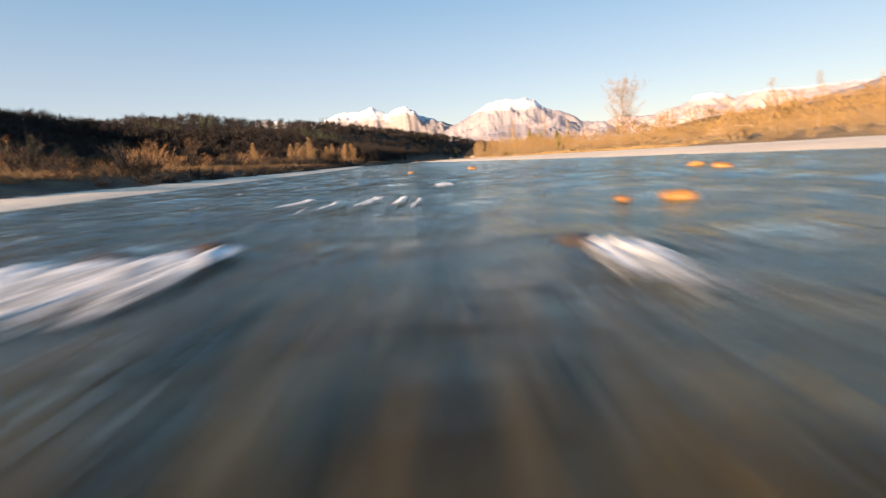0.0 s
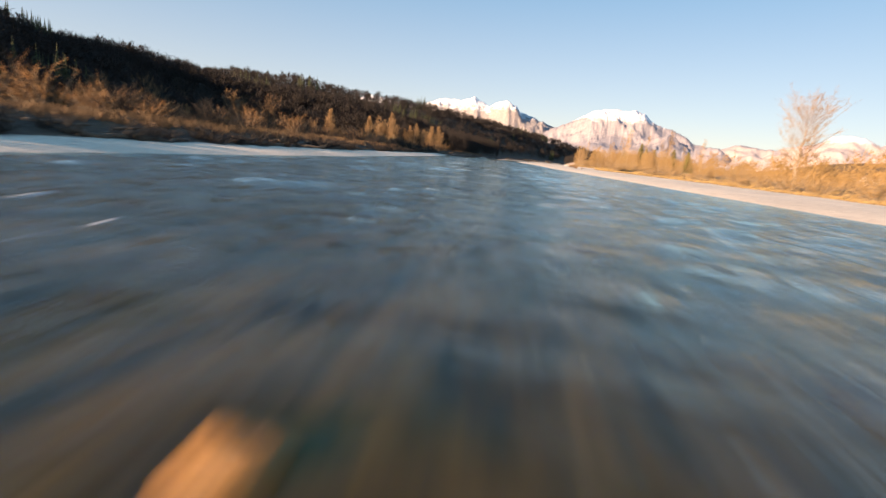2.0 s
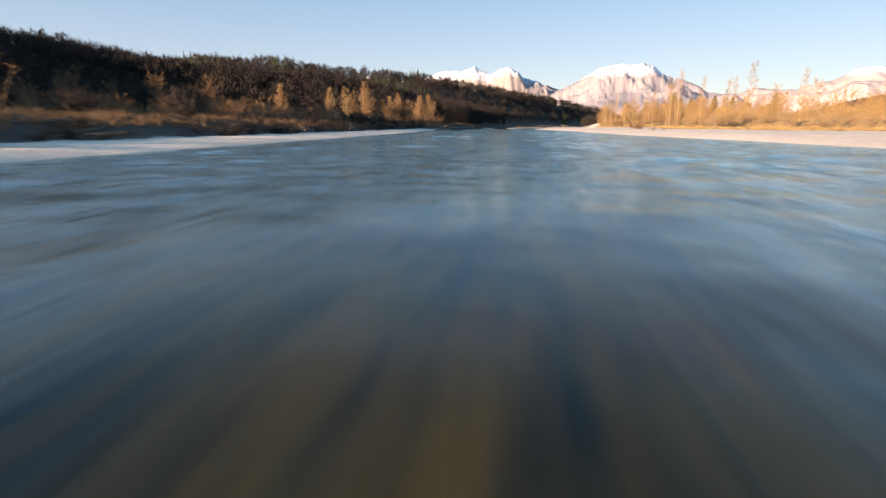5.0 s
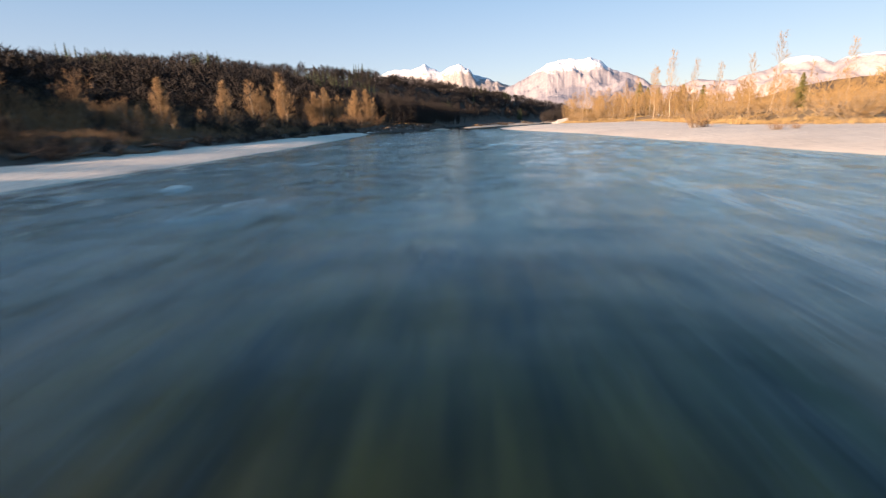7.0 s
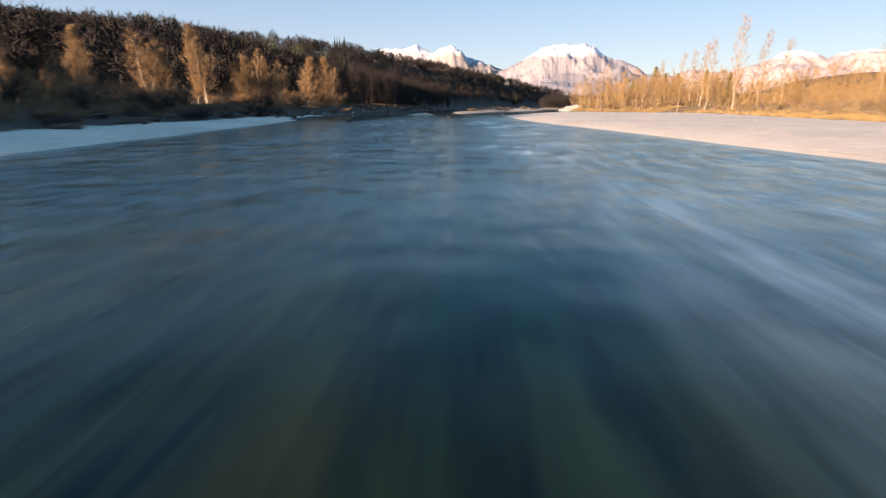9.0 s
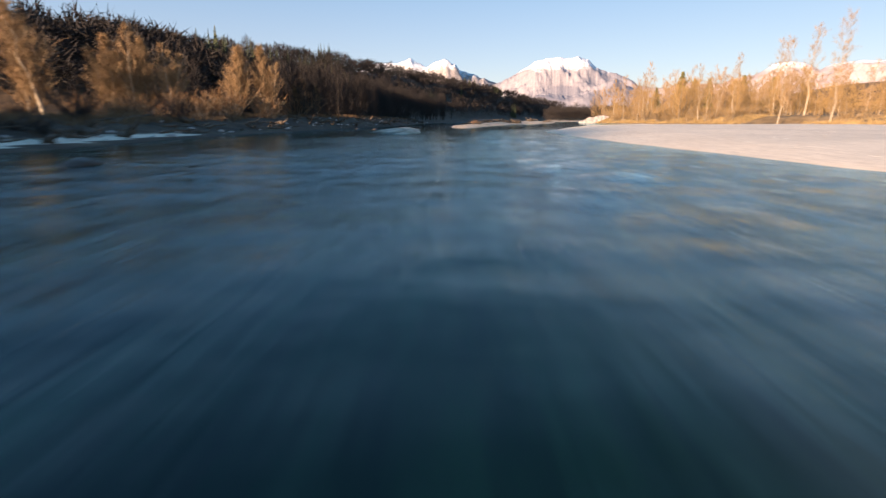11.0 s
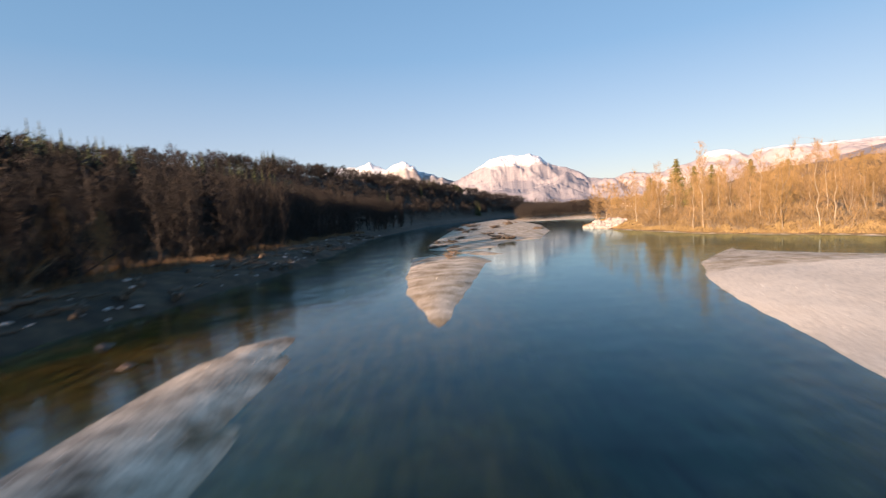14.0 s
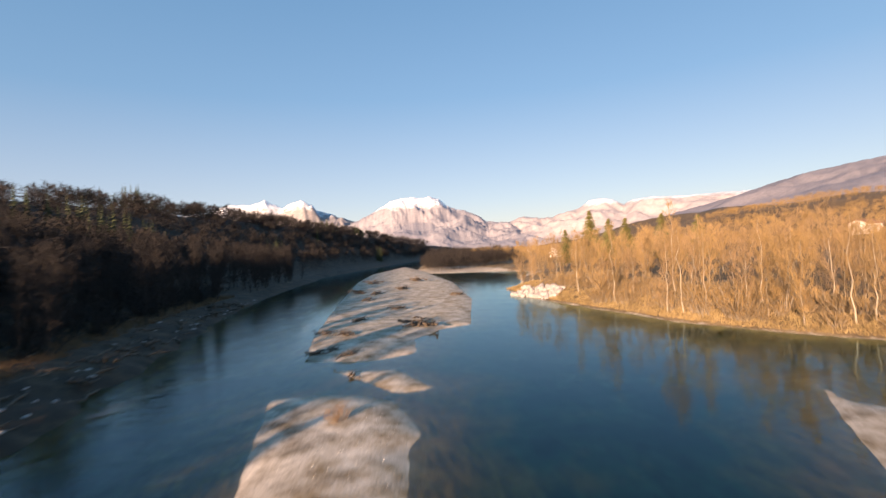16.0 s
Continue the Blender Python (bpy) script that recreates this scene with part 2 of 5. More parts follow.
GROUND = ground_material()
WATER = water_material()
STONE = plain("river_stone", (0.36, 0.33, 0.29), (0.62, 0.57, 0.51), 2.2, 0.8, 0.3, 0.03)
OCHRE = plain("wet_ochre_stone", (0.20, 0.092, 0.022), (0.42, 0.205, 0.055), 3.0, 0.4, 0.15, 0.03)
BED_OCHRE = plain("algae_ochre_stone", (0.10, 0.062, 0.016), (0.27, 0.165, 0.045), 3.0, 0.35, 0.15, 0.03)
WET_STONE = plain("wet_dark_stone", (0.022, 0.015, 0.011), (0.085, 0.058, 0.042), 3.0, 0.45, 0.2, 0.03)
PALE_ROCK = plain("pale_rock", (0.24, 0.205, 0.185), (0.45, 0.395, 0.36), 1.4, 0.85, 0.2, 0.05)
BARK = plain("bark", (0.13, 0.095, 0.06), (0.34, 0.27, 0.19), 6.0, 0.9, 0.2, 0.01)
# bark of the left wood: shade put into the base colour
SHADED_BARK = plain("shade_darkened_bark", (0.018, 0.014, 0.012), (0.065, 0.052, 0.042), 6.0, 0.9, 0.2, 0.01)
PALE_BARK = plain("pale_bark", (0.25, 0.195, 0.135), (0.46, 0.385, 0.29), 5.0, 0.85, 0.15, 0.01)
TWIG_TAN = plain("tan_twigs", (0.19, 0.118, 0.057), (0.36, 0.235, 0.12), 0.8, 0.9, 0.25)
TWIG_RUST = plain("rust_brown_twigs", (0.10, 0.06, 0.03), (0.21, 0.13, 0.066), 0.8, 0.9, 0.3)
# near-black copy of the twigs, shade of the wood put into the colour
SHADED_TWIG = plain("brown_twigs", (0.010, 0.0078, 0.0068), (0.032, 0.0235, 0.019), 0.6, 0.9, 0.35)
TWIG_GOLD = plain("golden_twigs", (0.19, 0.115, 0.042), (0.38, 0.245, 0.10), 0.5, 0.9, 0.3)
SHRUB = plain("rust_shrub_twigs", (0.13, 0.066, 0.026), (0.28, 0.155, 0.062), 0.9, 0.9, 0.3)
# needles twice: dark tones for the shaded hill, sunlight put into the brighter copy
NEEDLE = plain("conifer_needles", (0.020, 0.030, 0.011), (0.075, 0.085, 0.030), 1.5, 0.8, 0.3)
SUNLIT_NEEDLE = plain("sunlit_conifer_needles", (0.075, 0.075, 0.018), (0.19, 0.165, 0.05), 1.5, 0.8, 0.25)
DRIFT = plain("driftwood", (0.045, 0.032, 0.022), (0.16, 0.12, 0.085), 3.0, 0.9, 0.3, 0.02)
GRASS = plain("dry_grass", (0.20, 0.13, 0.05), (0.44, 0.31, 0.14), 0.5, 0.95, 0.3)


def foam_material():
    """Churned white water: torn streaks with clear gaps."""
    m, nodes, links, bsdf = material("white_water")
    mp = nodes.new("ShaderNodeMapping")
    mp.inputs["Scale"].default_value = (1.0, 0.3, 1.0)
    links.new(position(nodes), mp.inputs["Vector"])
    n = noise_node(nodes, links, 6.0, 7, 0.65, mp.outputs[0])
    r = nodes.new("ShaderNodeMapRange")
    r.inputs["From Min"].default_value, r.inputs["From Max"].default_value = 0.60, 1.05
    fade = nodes.new("ShaderNodeAttribute")
    fade.attribute_name = "body"
    total = nodes.new("ShaderNodeMath")
    links.new(n.outputs["Fac"], total.inputs[0])
    links.new(fade.outputs["Fac"], total.inputs[1])
    links.new(total.outputs[0], r.inputs["Value"])
    links.new(r.outputs[0], bsdf.inputs["Alpha"])
    bsdf.inputs["Base Color"].default_value = (0.80, 0.81, 0.82, 1)
    bsdf.inputs["Roughness"].default_value = 0.6
    return m


FOAM = foam_material()
PLASTER = plain("pale_plaster", (0.62, 0.55, 0.48), (0.80, 0.74, 0.68), 0.8, 0.9, 0.1)
ROOF = plain("tiled_roof", (0.16, 0.07, 0.045), (0.30, 0.14, 0.09), 2.0, 0.85, 0.15, 0.03)
DARK_GLASS = plain("dark_window_glass", (0.02, 0.022, 0.025), (0.04, 0.045, 0.05), 1.0, 0.15, 0.0)
# massif, far slope and east range: distance haze put into the rock tones
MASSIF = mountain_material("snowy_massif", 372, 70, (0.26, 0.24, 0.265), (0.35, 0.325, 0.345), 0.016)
PEAKS = mountain_material("snowy_peaks", 405, 105, (0.18, 0.16, 0.165), (0.38, 0.34, 0.33), 0.022)
FAR_SLOPE = mountain_material("wooded_far_slope", 400, 60, (0.19, 0.175, 0.195), (0.29, 0.262, 0.28), 0.02)
EAST = mountain_material("haze_toned_range", 345, 50, (0.36, 0.31, 0.31), (0.50, 0.44, 0.43), 0.014)
# ---- plan of the river ----
LEFT_Y = (-400, 0, 40, 80, 120, 160, 200, 220, 240, 260, 280, 320, 383, 438, 541, 700, 935, 1300)
LEFT_X = (-18.3, -18.4, -21.0, -22.8, -26.3, -29.6, -34.9, -38, -41.4, -43.0, -42.8, -39.2, -41.4, -39, -27.5, 18, 92, 240)
BAR_Y = (-400, 0, 40, 80, 120, 140, 160, 180, 200, 220, 240, 262, 276, 286, 295, 302, 309, 315)
BAR_X = (27.7, 24.01, 16.5, 9.65, 4.05, 0.44, -1.5, -3.1, -6, -9.3, -11.4, -11.6, -7.5, -5, -2, 1.5, 7, 12)
VEG_Y = (-400, 0, 60, 120, 160, 180, 197, 231, 255, 300)
VEG_X = (52.7, 43.61, 34.6, 27.15, 19, 15, 17, 24, 29, 34)
ISLANDS = (
    ((-26.6, 258.4), (-26.3, 254.8), (-25.6, 256.5), (-25.8, 260.5), (-26.6, 265.5), (-27.4, 271.5), (-28.1, 278.6), (-29.3, 283.6), (-30.6, 279.6), (-31.2, 273.5), (-31.1, 269.4), (-30.9, 264.5), (-30.2, 261.2), (-29.5, 261.1), (-29.0, 263.6), (-28.2, 262.0), (-27.3, 262.2)),
    ((-21.2, 283.4), (-22.4, 289), (-23.7, 295), (-24.3, 305), (-25.0, 325.5), (-21, 325.4), (-16.3, 322), (-15.4, 315), (-16.6, 313), (-17.0, 309), (-19.2, 296), (-20.5, 288.7)),
    ((-23.2, 338.3), (-23.4, 352), (-20.5, 394), (-14, 470), (-4, 540), (14, 600), (26, 640), (24, 560), (16, 443), (7, 386), (-2.3, 353), (-6.8, 351), (-11.1, 345.7), (-12.3, 337.5), (-16.8, 335.5), (-20.6, 337)),
    ((-21.3, 334), (-18, 331.8), (-15, 331), (-12.9, 324), (-15.8, 323.5), (-17.6, 327.5)),
)
BANK = ((60, 276), (44, 292), (34, 304), (31.5, 316), (29.5, 324), (25.5, 330.5), (21.5, 341), (19.3, 360), (17.0, 384), (20, 402), (31, 420), (42, 448), (56, 476), (54, 489), (21, 511), (24, 567), (70, 800), (118, 960), (270, 1300), (2600, 1300), (2600, 276))
BAR = tuple((x, y) for x, y in zip(BAR_X, BAR_Y)) + ((10.5, 311.5), (14, 305), (17, 300.5), (21.5, 295.5), (28, 292), (36, 288), (48, 280), (2600, 270), (2600, -400))
# points up to y 115 are out of view, heights set to block the sun
RIDGE_AND_BLOCKER = ((-150, -420, 40), (-215, -165, 35), (-232, -128, 45), (-246, -92, 53), (-256, -64, 49), (-262, -34, 64.6), (-266, -4, 39), (-272, 48, 26), (-276, 84, 26), (-280, 115, 29), (-288, 168, 38), (-306, 232, 42), (-352, 300, 34), (-440, 440, 42), (-357, 538, 53), (-272, 576, 57), (-209, 585, 47), (-187, 615, 48), (-120, 740, 45), (-10, 970, 38), (100, 1110, 22), (260, 1350, 14), (600, 2200, 10))


def polygon_distance(px, py, poly):
    """Distance to the outline of a polygon, positive inside."""
    pts = np.array(poly, float)
    best = np.full(px.shape, 1e18)
    inside = np.zeros(px.shape, bool)
    for (ax, ay), (bx, by) in zip(pts, np.roll(pts, -1, 0)):
        dx, dy = bx - ax, by - ay
        s = np.clip(((px - ax) * dx + (py - ay) * dy) / (dx * dx + dy * dy), 0, 1)
        best = np.minimum(best, (px - ax - s * dx) ** 2 + (py - ay - s * dy) ** 2)
        cross = (ay > py) != (by > py)
        with np.errstate(divide="ignore", invalid="ignore"):
            inside ^= cross & (px < ax + (py - ay) / (dy if dy else 1e-9) * dx)
    best = np.sqrt(best)
    return np.where(inside, best, -best)


def waves(x, y, seed, size, octaves=4):
    """Smooth noise from sums of turned sines, -1 to 1."""
    rs = np.random.RandomState(seed)
    out, amp, total = np.zeros_like(x), 1.0, 0.0
    for _ in range(octaves):
        for _ in range(4):
            a, p, k = rs.uniform(0, 6.283), rs.uniform(0, 6.283), 6.283 / size * rs.uniform(0.7, 1.3)
            out += amp * np.sin((x * math.cos(a) + y * math.sin(a)) * k + p + 0.6 * np.sin((x * math.sin(a) - y * math.cos(a)) * k * 0.6 + p))
        total += amp * 4
        amp, size = amp * 0.55, size * 0.5
    return out / total * 1.6


def smooth(v):
    v = np.clip(v, 0, 1)
    return v * v * (3 - 2 * v)


def terrain(x, y):
    """Ground height, share of soil (0 gravel, 1 litter and grass), for arrays of places."""
    x, y = np.asarray(x, float), np.asarray(y, float)
    wob = waves(x, y, 11, 14) * 0.9
    left = np.interp(y, LEFT_Y, LEFT_X) - x + wob * np.clip((y - 270) / 40, 0.35, 1.8)
    bank = polygon_distance(x, y, BANK) + wob * 0.5
    bar = polygon_distance(x, y, BAR) + wob * 0.25
    isles = [polygon_distance(x, y, p) + (0.12 if n else 0.0) * (wob + 1.4 * waves(x, y, 31, 5)) + (0.0 if n else 0.25) for n, p in enumerate(ISLANDS)]
    shore = np.maximum.reduce([left, bank, bar, *isles])
    # bed
    reach_depth = np.interp(y, (-400, 60, 110, 160, 250, 290, 420, 1300), (0.34, 0.42, 0.75, 1.1, 1.25, 1.6, 1.3, 0.8))
    z = -np.minimum(0.10 + np.interp(y, (60, 120), (0.09, 0.24)) * np.clip(-shore, 0, 30) ** 0.85, reach_depth) * (0.75 + 0.35 * waves(x, y, 5, 9))
    z = np.where(shore > -1.2, np.minimum(z, 0) * np.clip(-shore / 1.2, 0, 1) + 0 * z, z)
    soil = np.zeros_like(z)
    shoal = smooth((y - 236) / 10) * smooth((300 - y) / 20) * smooth((-15 - x) / 6) * smooth((left * -1) / 2)
    z = np.where(z < 0, z * (1 - 0.55 * shoal), z)
    s = np.clip(((x + 21) * -9 + (y - 243) * 47) / (81 + 2209), 0, 1)
    spit = np.hypot(x + 21 + 9 * s, y - 243 - 47 * s) + 0.8 * waves(x, y, 33, 6)
    z = np.where(z < 0, z * (1 - 0.80 * np.exp(-(spit / 3.2) ** 2)), z)
    # islands and gravel bars
    for i, d in enumerate(isles):
        low = (0.34, 0.30, 0.45, 0.14)[i]
        z = np.where(d > 0, np.maximum(z, low * (1 - np.exp(-np.clip(d, 0, None) / (0.6, 1.2, 2.6, 1.0)[i])) + 0.03 * waves(x, y, 21, 3) * np.clip(d, 0, 1)), z)
    z = np.where(bar > 0, np.maximum(z, 0.42 * (1 - np.exp(-np.clip(bar, 0, None) / 3.5)) + 0.05 * waves(x, y, 8, 7) * np.clip(bar / 3, 0, 1)), z)
    veg = x - np.interp(y, VEG_Y, VEG_X) + 2.2 * waves(x, y, 13, 16)
    back = np.where((bar > 0) & (y < 296), veg, -1)
    z = np.where(back > 0, np.maximum(z, 0.4 + 1.3 * smooth(back / 14) + 0.25 * waves(x, y, 14, 11) * np.clip(back / 5, 0, 1)), z)
    soil = np.where(back > -3, smooth((back + 3) / 4), soil)
    rb = np.where(bank > 0, 1.6 * smooth(bank / 7) + 0.3 * waves(x, y, 15, 10) * np.clip(bank / 6, 0, 1), -1)
    flat = smooth((y - 440) / 20) * smooth((585 - y) / 40) * smooth((62 - x) / 20)
    rb = np.where(bank > 0, rb * (1 - 0.75 * flat), rb)
    z = np.where(bank > 0, np.maximum(z, rb), z)
    soil = np.where(bank > 0, np.maximum(soil, smooth((bank - 0.1) / 1.2) * (1 - flat)), soil)
    # right-hand upland
    rise = 58 * smooth((x - 170 - 0.10 * np.abs(y - 300)) / 620) + 16 * waves(x, y, 41, 420, 3) * smooth((x - 200) / 300)
    rise = rise * (0.6 + 0.4 * smooth((y - 350) / 250)) + 7 * smooth((x - 130 - 0.10 * np.abs(y - 300)) / 360) * smooth((y - 430) / 170)
    z = np.where((bank > 40) | (back > 40), z + np.maximum(rise, 0), z)
    # left bank: gravel strip, debris bank, terrace, wooded hill
    strip = np.interp(y, (-400, 40, 140, 190, 215, 235, 255, 275, 300, 600), (3.6, 3.6, 5.6, 6.8, 5.0, 3.0, 1.5, 0.7, 0.1, -0.4))
    lb = 0.34 * (1 - np.exp(-np.clip(left, 0, 99) / 2.0)) + 0.05 * waves(x, y, 17, 5) * np.clip(left / 2, 0, 1)
    lb = lb + 1.3 * smooth((left - strip) / 9) + 0.22 * waves(x, y, 18, 7) * smooth((left - strip) / 5)
    lb = lb + 0.42 * smooth(left / 0.7) * smooth((y - 262) / 20) * smooth((420 - y) / 60)
    z = np.where(left > 0, np.maximum(lb, 0.0), z)
    soil = np.where(left > 0, smooth((left - strip + 0.5) / np.where(strip < 2, 1.0, 3.0)) * np.where((y > 215) & (left < 9), 0.83, 1.0), soil)
    soil = np.where((left > -2.5) & (left <= 1.5) & (y > 225), np.maximum(soil, 0.9 * smooth((left + 2.5) / 1.5)), soil)
    foot = np.interp(y, (-400, -60, 60, 200, 265, 292, 330, 420, 600, 1300), (40, 60, 110, 112, 106, 40, 11, 9, 9, 14))
    dist, high = np.full(z.shape, 1e9), np.zeros_like(z)
    for (ax, ay, az), (bx, by, bz) in zip(RIDGE_AND_BLOCKER, RIDGE_AND_BLOCKER[1:]):
        dx, dy = bx - ax, by - ay
        s = np.clip(((x - ax) * dx + (y - ay) * dy) / (dx * dx + dy * dy), 0, 1)
        d = np.hypot(x - ax - s * dx, y - ay - s * dy)
        near = d < dist
        dist, high = np.where(near, d, dist), np.where(near, az + (bz - az) * s, high)
    reach = np.clip(left - foot, 0, None)
    hill = high * smooth(reach / (reach + dist + 1e-6) * 1.0) ** 0.85 + 3.0 * waves(x, y, 19, 60) * smooth(reach / 60)
    bench = 16 * smooth(reach / 80) * smooth((y - 262) / 45) * smooth((900 - y) / 300)
    hill = np.maximum(hill, bench + 1.2 * waves(x, y, 23, 25) * smooth(reach / 20))
    z = np.where(left > 0, z + np.maximum(hill, 0), z)
    # the far valley floor rises gently to the foot of the mountains
    z = z + 14 * smooth((y - 1400) / 2200) * (np.abs(shore) > 5)
    return z, soil, shore


def spaced(parts):
    """Grid lines from (start, end, step) stretches."""
    out = []
    for a, b, s in parts:
        out += list(np.linspace(a, b, max(2, int(round((b - a) / s)) + 1))[:-1])
    return np.array(out + [parts[-1][1]])


def mesh_from(name, verts, faces, mat, smooth_shade=True):
    """A mesh from arrays; faces all with the same number of corners."""
    verts, faces = np.asarray(verts, np.float32), np.asarray(faces, np.int32)
    me = bpy.data.meshes.new(name)
    me.vertices.add(len(verts))
    me.vertices.foreach_set("co", verts.ravel())
    n, k = faces.shape
    me.loops.add(n * k)
    me.loops.foreach_set("vertex_index", faces.ravel())
    me.polygons.add(n)
    me.polygons.foreach_set("loop_start", np.arange(0, n * k, k, dtype=np.int32))
    me.polygons.foreach_set("use_smooth", np.full(n, smooth_shade))
    me.update(calc_edges=True)
    me.materials.append(mat)
    return me


def grid_faces(nx, ny):
    i, j = np.meshgrid(np.arange(nx - 1), np.arange(ny - 1))
    a = (j * nx + i).ravel()
    return np.stack([a, a + 1, a + nx + 1, a + nx], 1)


def add_attribute(me, name, values):
    me.attributes.new(name, "FLOAT", "POINT").data.foreach_set("value", np.asarray(values, np.float32).ravel())


# ground: one sheet to the horizon
gx = spaced(((-4200, -900, 150), (-900, -240, 22), (-240, -70, 6), (-70, -46, 1.2), (-46, 34, 0.85), (34, 60, 1.3), (60, 240, 6), (240, 900, 24), (900, 4200, 150)))
gy = spaced(((-900, -60, 30), (-60, -5, 4), (-5, 230, 1.3), (230, 362, 0.8), (362, 460, 1.6), (460, 640, 4), (640, 1300, 16), (1300, 4700, 120)))
X, Y = np.meshgrid(gx, gy)
Z, SOIL, SHORE = terrain(X, Y)
ground_mesh = mesh_from("ground", np.stack([X.ravel(), Y.ravel(), Z.ravel()], 1), grid_faces(len(gx), len(gy)), GROUND)
add_attribute(ground_mesh, "soil", SOIL)
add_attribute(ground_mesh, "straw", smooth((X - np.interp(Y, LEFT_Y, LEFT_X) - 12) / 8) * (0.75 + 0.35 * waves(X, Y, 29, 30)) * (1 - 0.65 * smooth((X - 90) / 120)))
ground = tagged(new("ground", ground_mesh), "pale gravel river bed, bars and leaf-strewn wooded banks", "ground", kind="structure")

# water
wx = spaced(((-60, -46, 2), (-46, 32, 0.5), (32, 64, 1.6)))
wy = spaced(((-200, -14, 6), (-14, 110, 0.45), (110, 330, 0.8), (330, 420, 1.5), (420, 1300, 12)))
X, Y = np.meshgrid(wx, wy)
bed, _, shore = terrain(X, Y)
shift = np.interp(Y, (-200, 430, 541, 700, 935, 1300), (0, 0, 8, 40, 110, 270))
XW = X + shift
bed, _, shore = terrain(XW, Y)
rapid = np.interp(Y, (-200, 40, 75, 110, 160, 215, 245, 275, 300, 1300), (0.98, 0.98, 0.9, 0.85, 0.9, 0.9, 0.45, 0.14, 0.06, 0.10))
rapid = rapid * np.interp(XW, (-60, -34, -26, 64), (0.45, 0.6, 1, 1))
rapid = np.where(Y > 240, np.maximum(rapid, 0.5 * smooth((Y - 240) / 30) * smooth((285 - Y) / 30) * smooth((XW + 22) / 8)), rapid)
rapid = rapid * (0.75 + 0.45 * waves(XW, Y, 55, 24))
# mask of the painted sky sheen: off the thalweg, stronger to its right
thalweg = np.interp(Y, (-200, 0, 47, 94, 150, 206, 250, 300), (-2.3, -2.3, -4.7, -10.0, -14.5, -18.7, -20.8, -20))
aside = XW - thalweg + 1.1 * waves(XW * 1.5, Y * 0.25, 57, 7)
sky_sheen = np.where(aside > 0, 1.0 * smooth((aside - 0.8) / 3.4), np.interp(Y, (50, 85, 125, 150, 200), (0.2, 0.6, 0.3, 0.04, 0.02)) * smooth((-aside - 1.2) / 4.5)) * (0.4 + 0.6 * np.clip(rapid, 0, 1)) * np.interp(Y, (0, 30, 85, 130, 185, 205, 240, 270), (0.4, 0.65, 1.2, 1.1, 1, 0.6, 0.5, 0))
channel = smooth((Y - 276) / 22) * smooth((-23.5 - XW) / 3) * smooth((470 - Y) / 60)
rapid = np.maximum(rapid, 0.2 * channel)
rapid = rapid * (0.62 + 0.45 * smooth((np.abs(aside) - 0.4) / 3.0))
deep = np.clip(-bed / 1.25, 0, 1) ** 1.3
lift = 0.8 * (0.075 * waves(XW * 1.0, Y * 0.8, 61, 2.6, 2) + 0.07 * waves(XW, Y, 62, 5.5, 2)) * np.clip(rapid, 0.02, 1.2) * np.interp(Y, (-10, 30, 60), (1.35, 1.3, 1.0)) * smooth(-bed / 0.25)
water_mesh = mesh_from("water", np.stack([XW.ravel(), Y.ravel(), lift.ravel()], 1), grid_faces(len(wx), len(wy)), WATER)
add_attribute(water_mesh, "depth", deep)
add_attribute(water_mesh, "sky_sheen", sky_sheen)
add_attribute(water_mesh, "ripple", np.clip(rapid * np.interp(Y, (30, 65), (1.7, 1.0)), 0.03, 2.0))
water = tagged(new("water", water_mesh), "clear blue-green river with ripples and gentle rapids", "river", kind="structure")


# ---- mountains on the skyline ----
def mountain(name, label, outline, distance, depth, mat, seed, rough, drop):
    """A range whose skyline passes through (azimuth, elevation) in degrees, seen from the river; the front falls to the valley."""
    az = np.array([a for a, _ in outline], float)
    el = np.array([e for _, e in outline], float)
    n, rows = 280, 72
    a = np.linspace(az[0], az[-1], n)
    crest = np.tan(np.radians(np.interp(a, az, el))) * distance + 3
    crest = crest + waves(a * 100, a * 0, seed, 90, 4) * rough * 0.15
    v = np.linspace(-0.25, 1, rows)
    A, V = np.meshgrid(np.radians(a), v)
    back = np.clip(-V, 0, 1)
    dist = distance - V * depth
    fall = np.where(V > 0, (1 - V) ** drop, 1 - 2.2 * back)
    px, py = (8 if seed == 70 else -10) + np.sin(A) * dist, 150 + np.cos(A) * dist
    rid = np.array([noise.ridged_multi_fractal(Vector((x / 560 + seed, y / 560, V1 * 0.5)), 0.85, 2.1, 7, 1.0, 2.0) for x, y, V1 in zip(px.ravel(), py.ravel(), V.ravel())]).reshape(px.shape)
    rid = (rid - rid.mean()) / (rid.std() + 1e-6)
    pz = crest[None, :] * fall + np.clip(rid, -2.2, 2.0) * rough * np.clip(V * 5, 0, 1) * (1 - np.clip(V, 0, 1)) ** 0.6
    end = smooth(np.minimum(np.arange(n), np.arange(n)[::-1]) / 8.0)
    pz = pz * end[None, :] - 4
    return tagged(new(name, mesh_from(name, np.stack([px.ravel(), py.ravel(), pz.ravel()], 1), grid_faces(n, rows), mat)), label, "mountain", kind="structure")


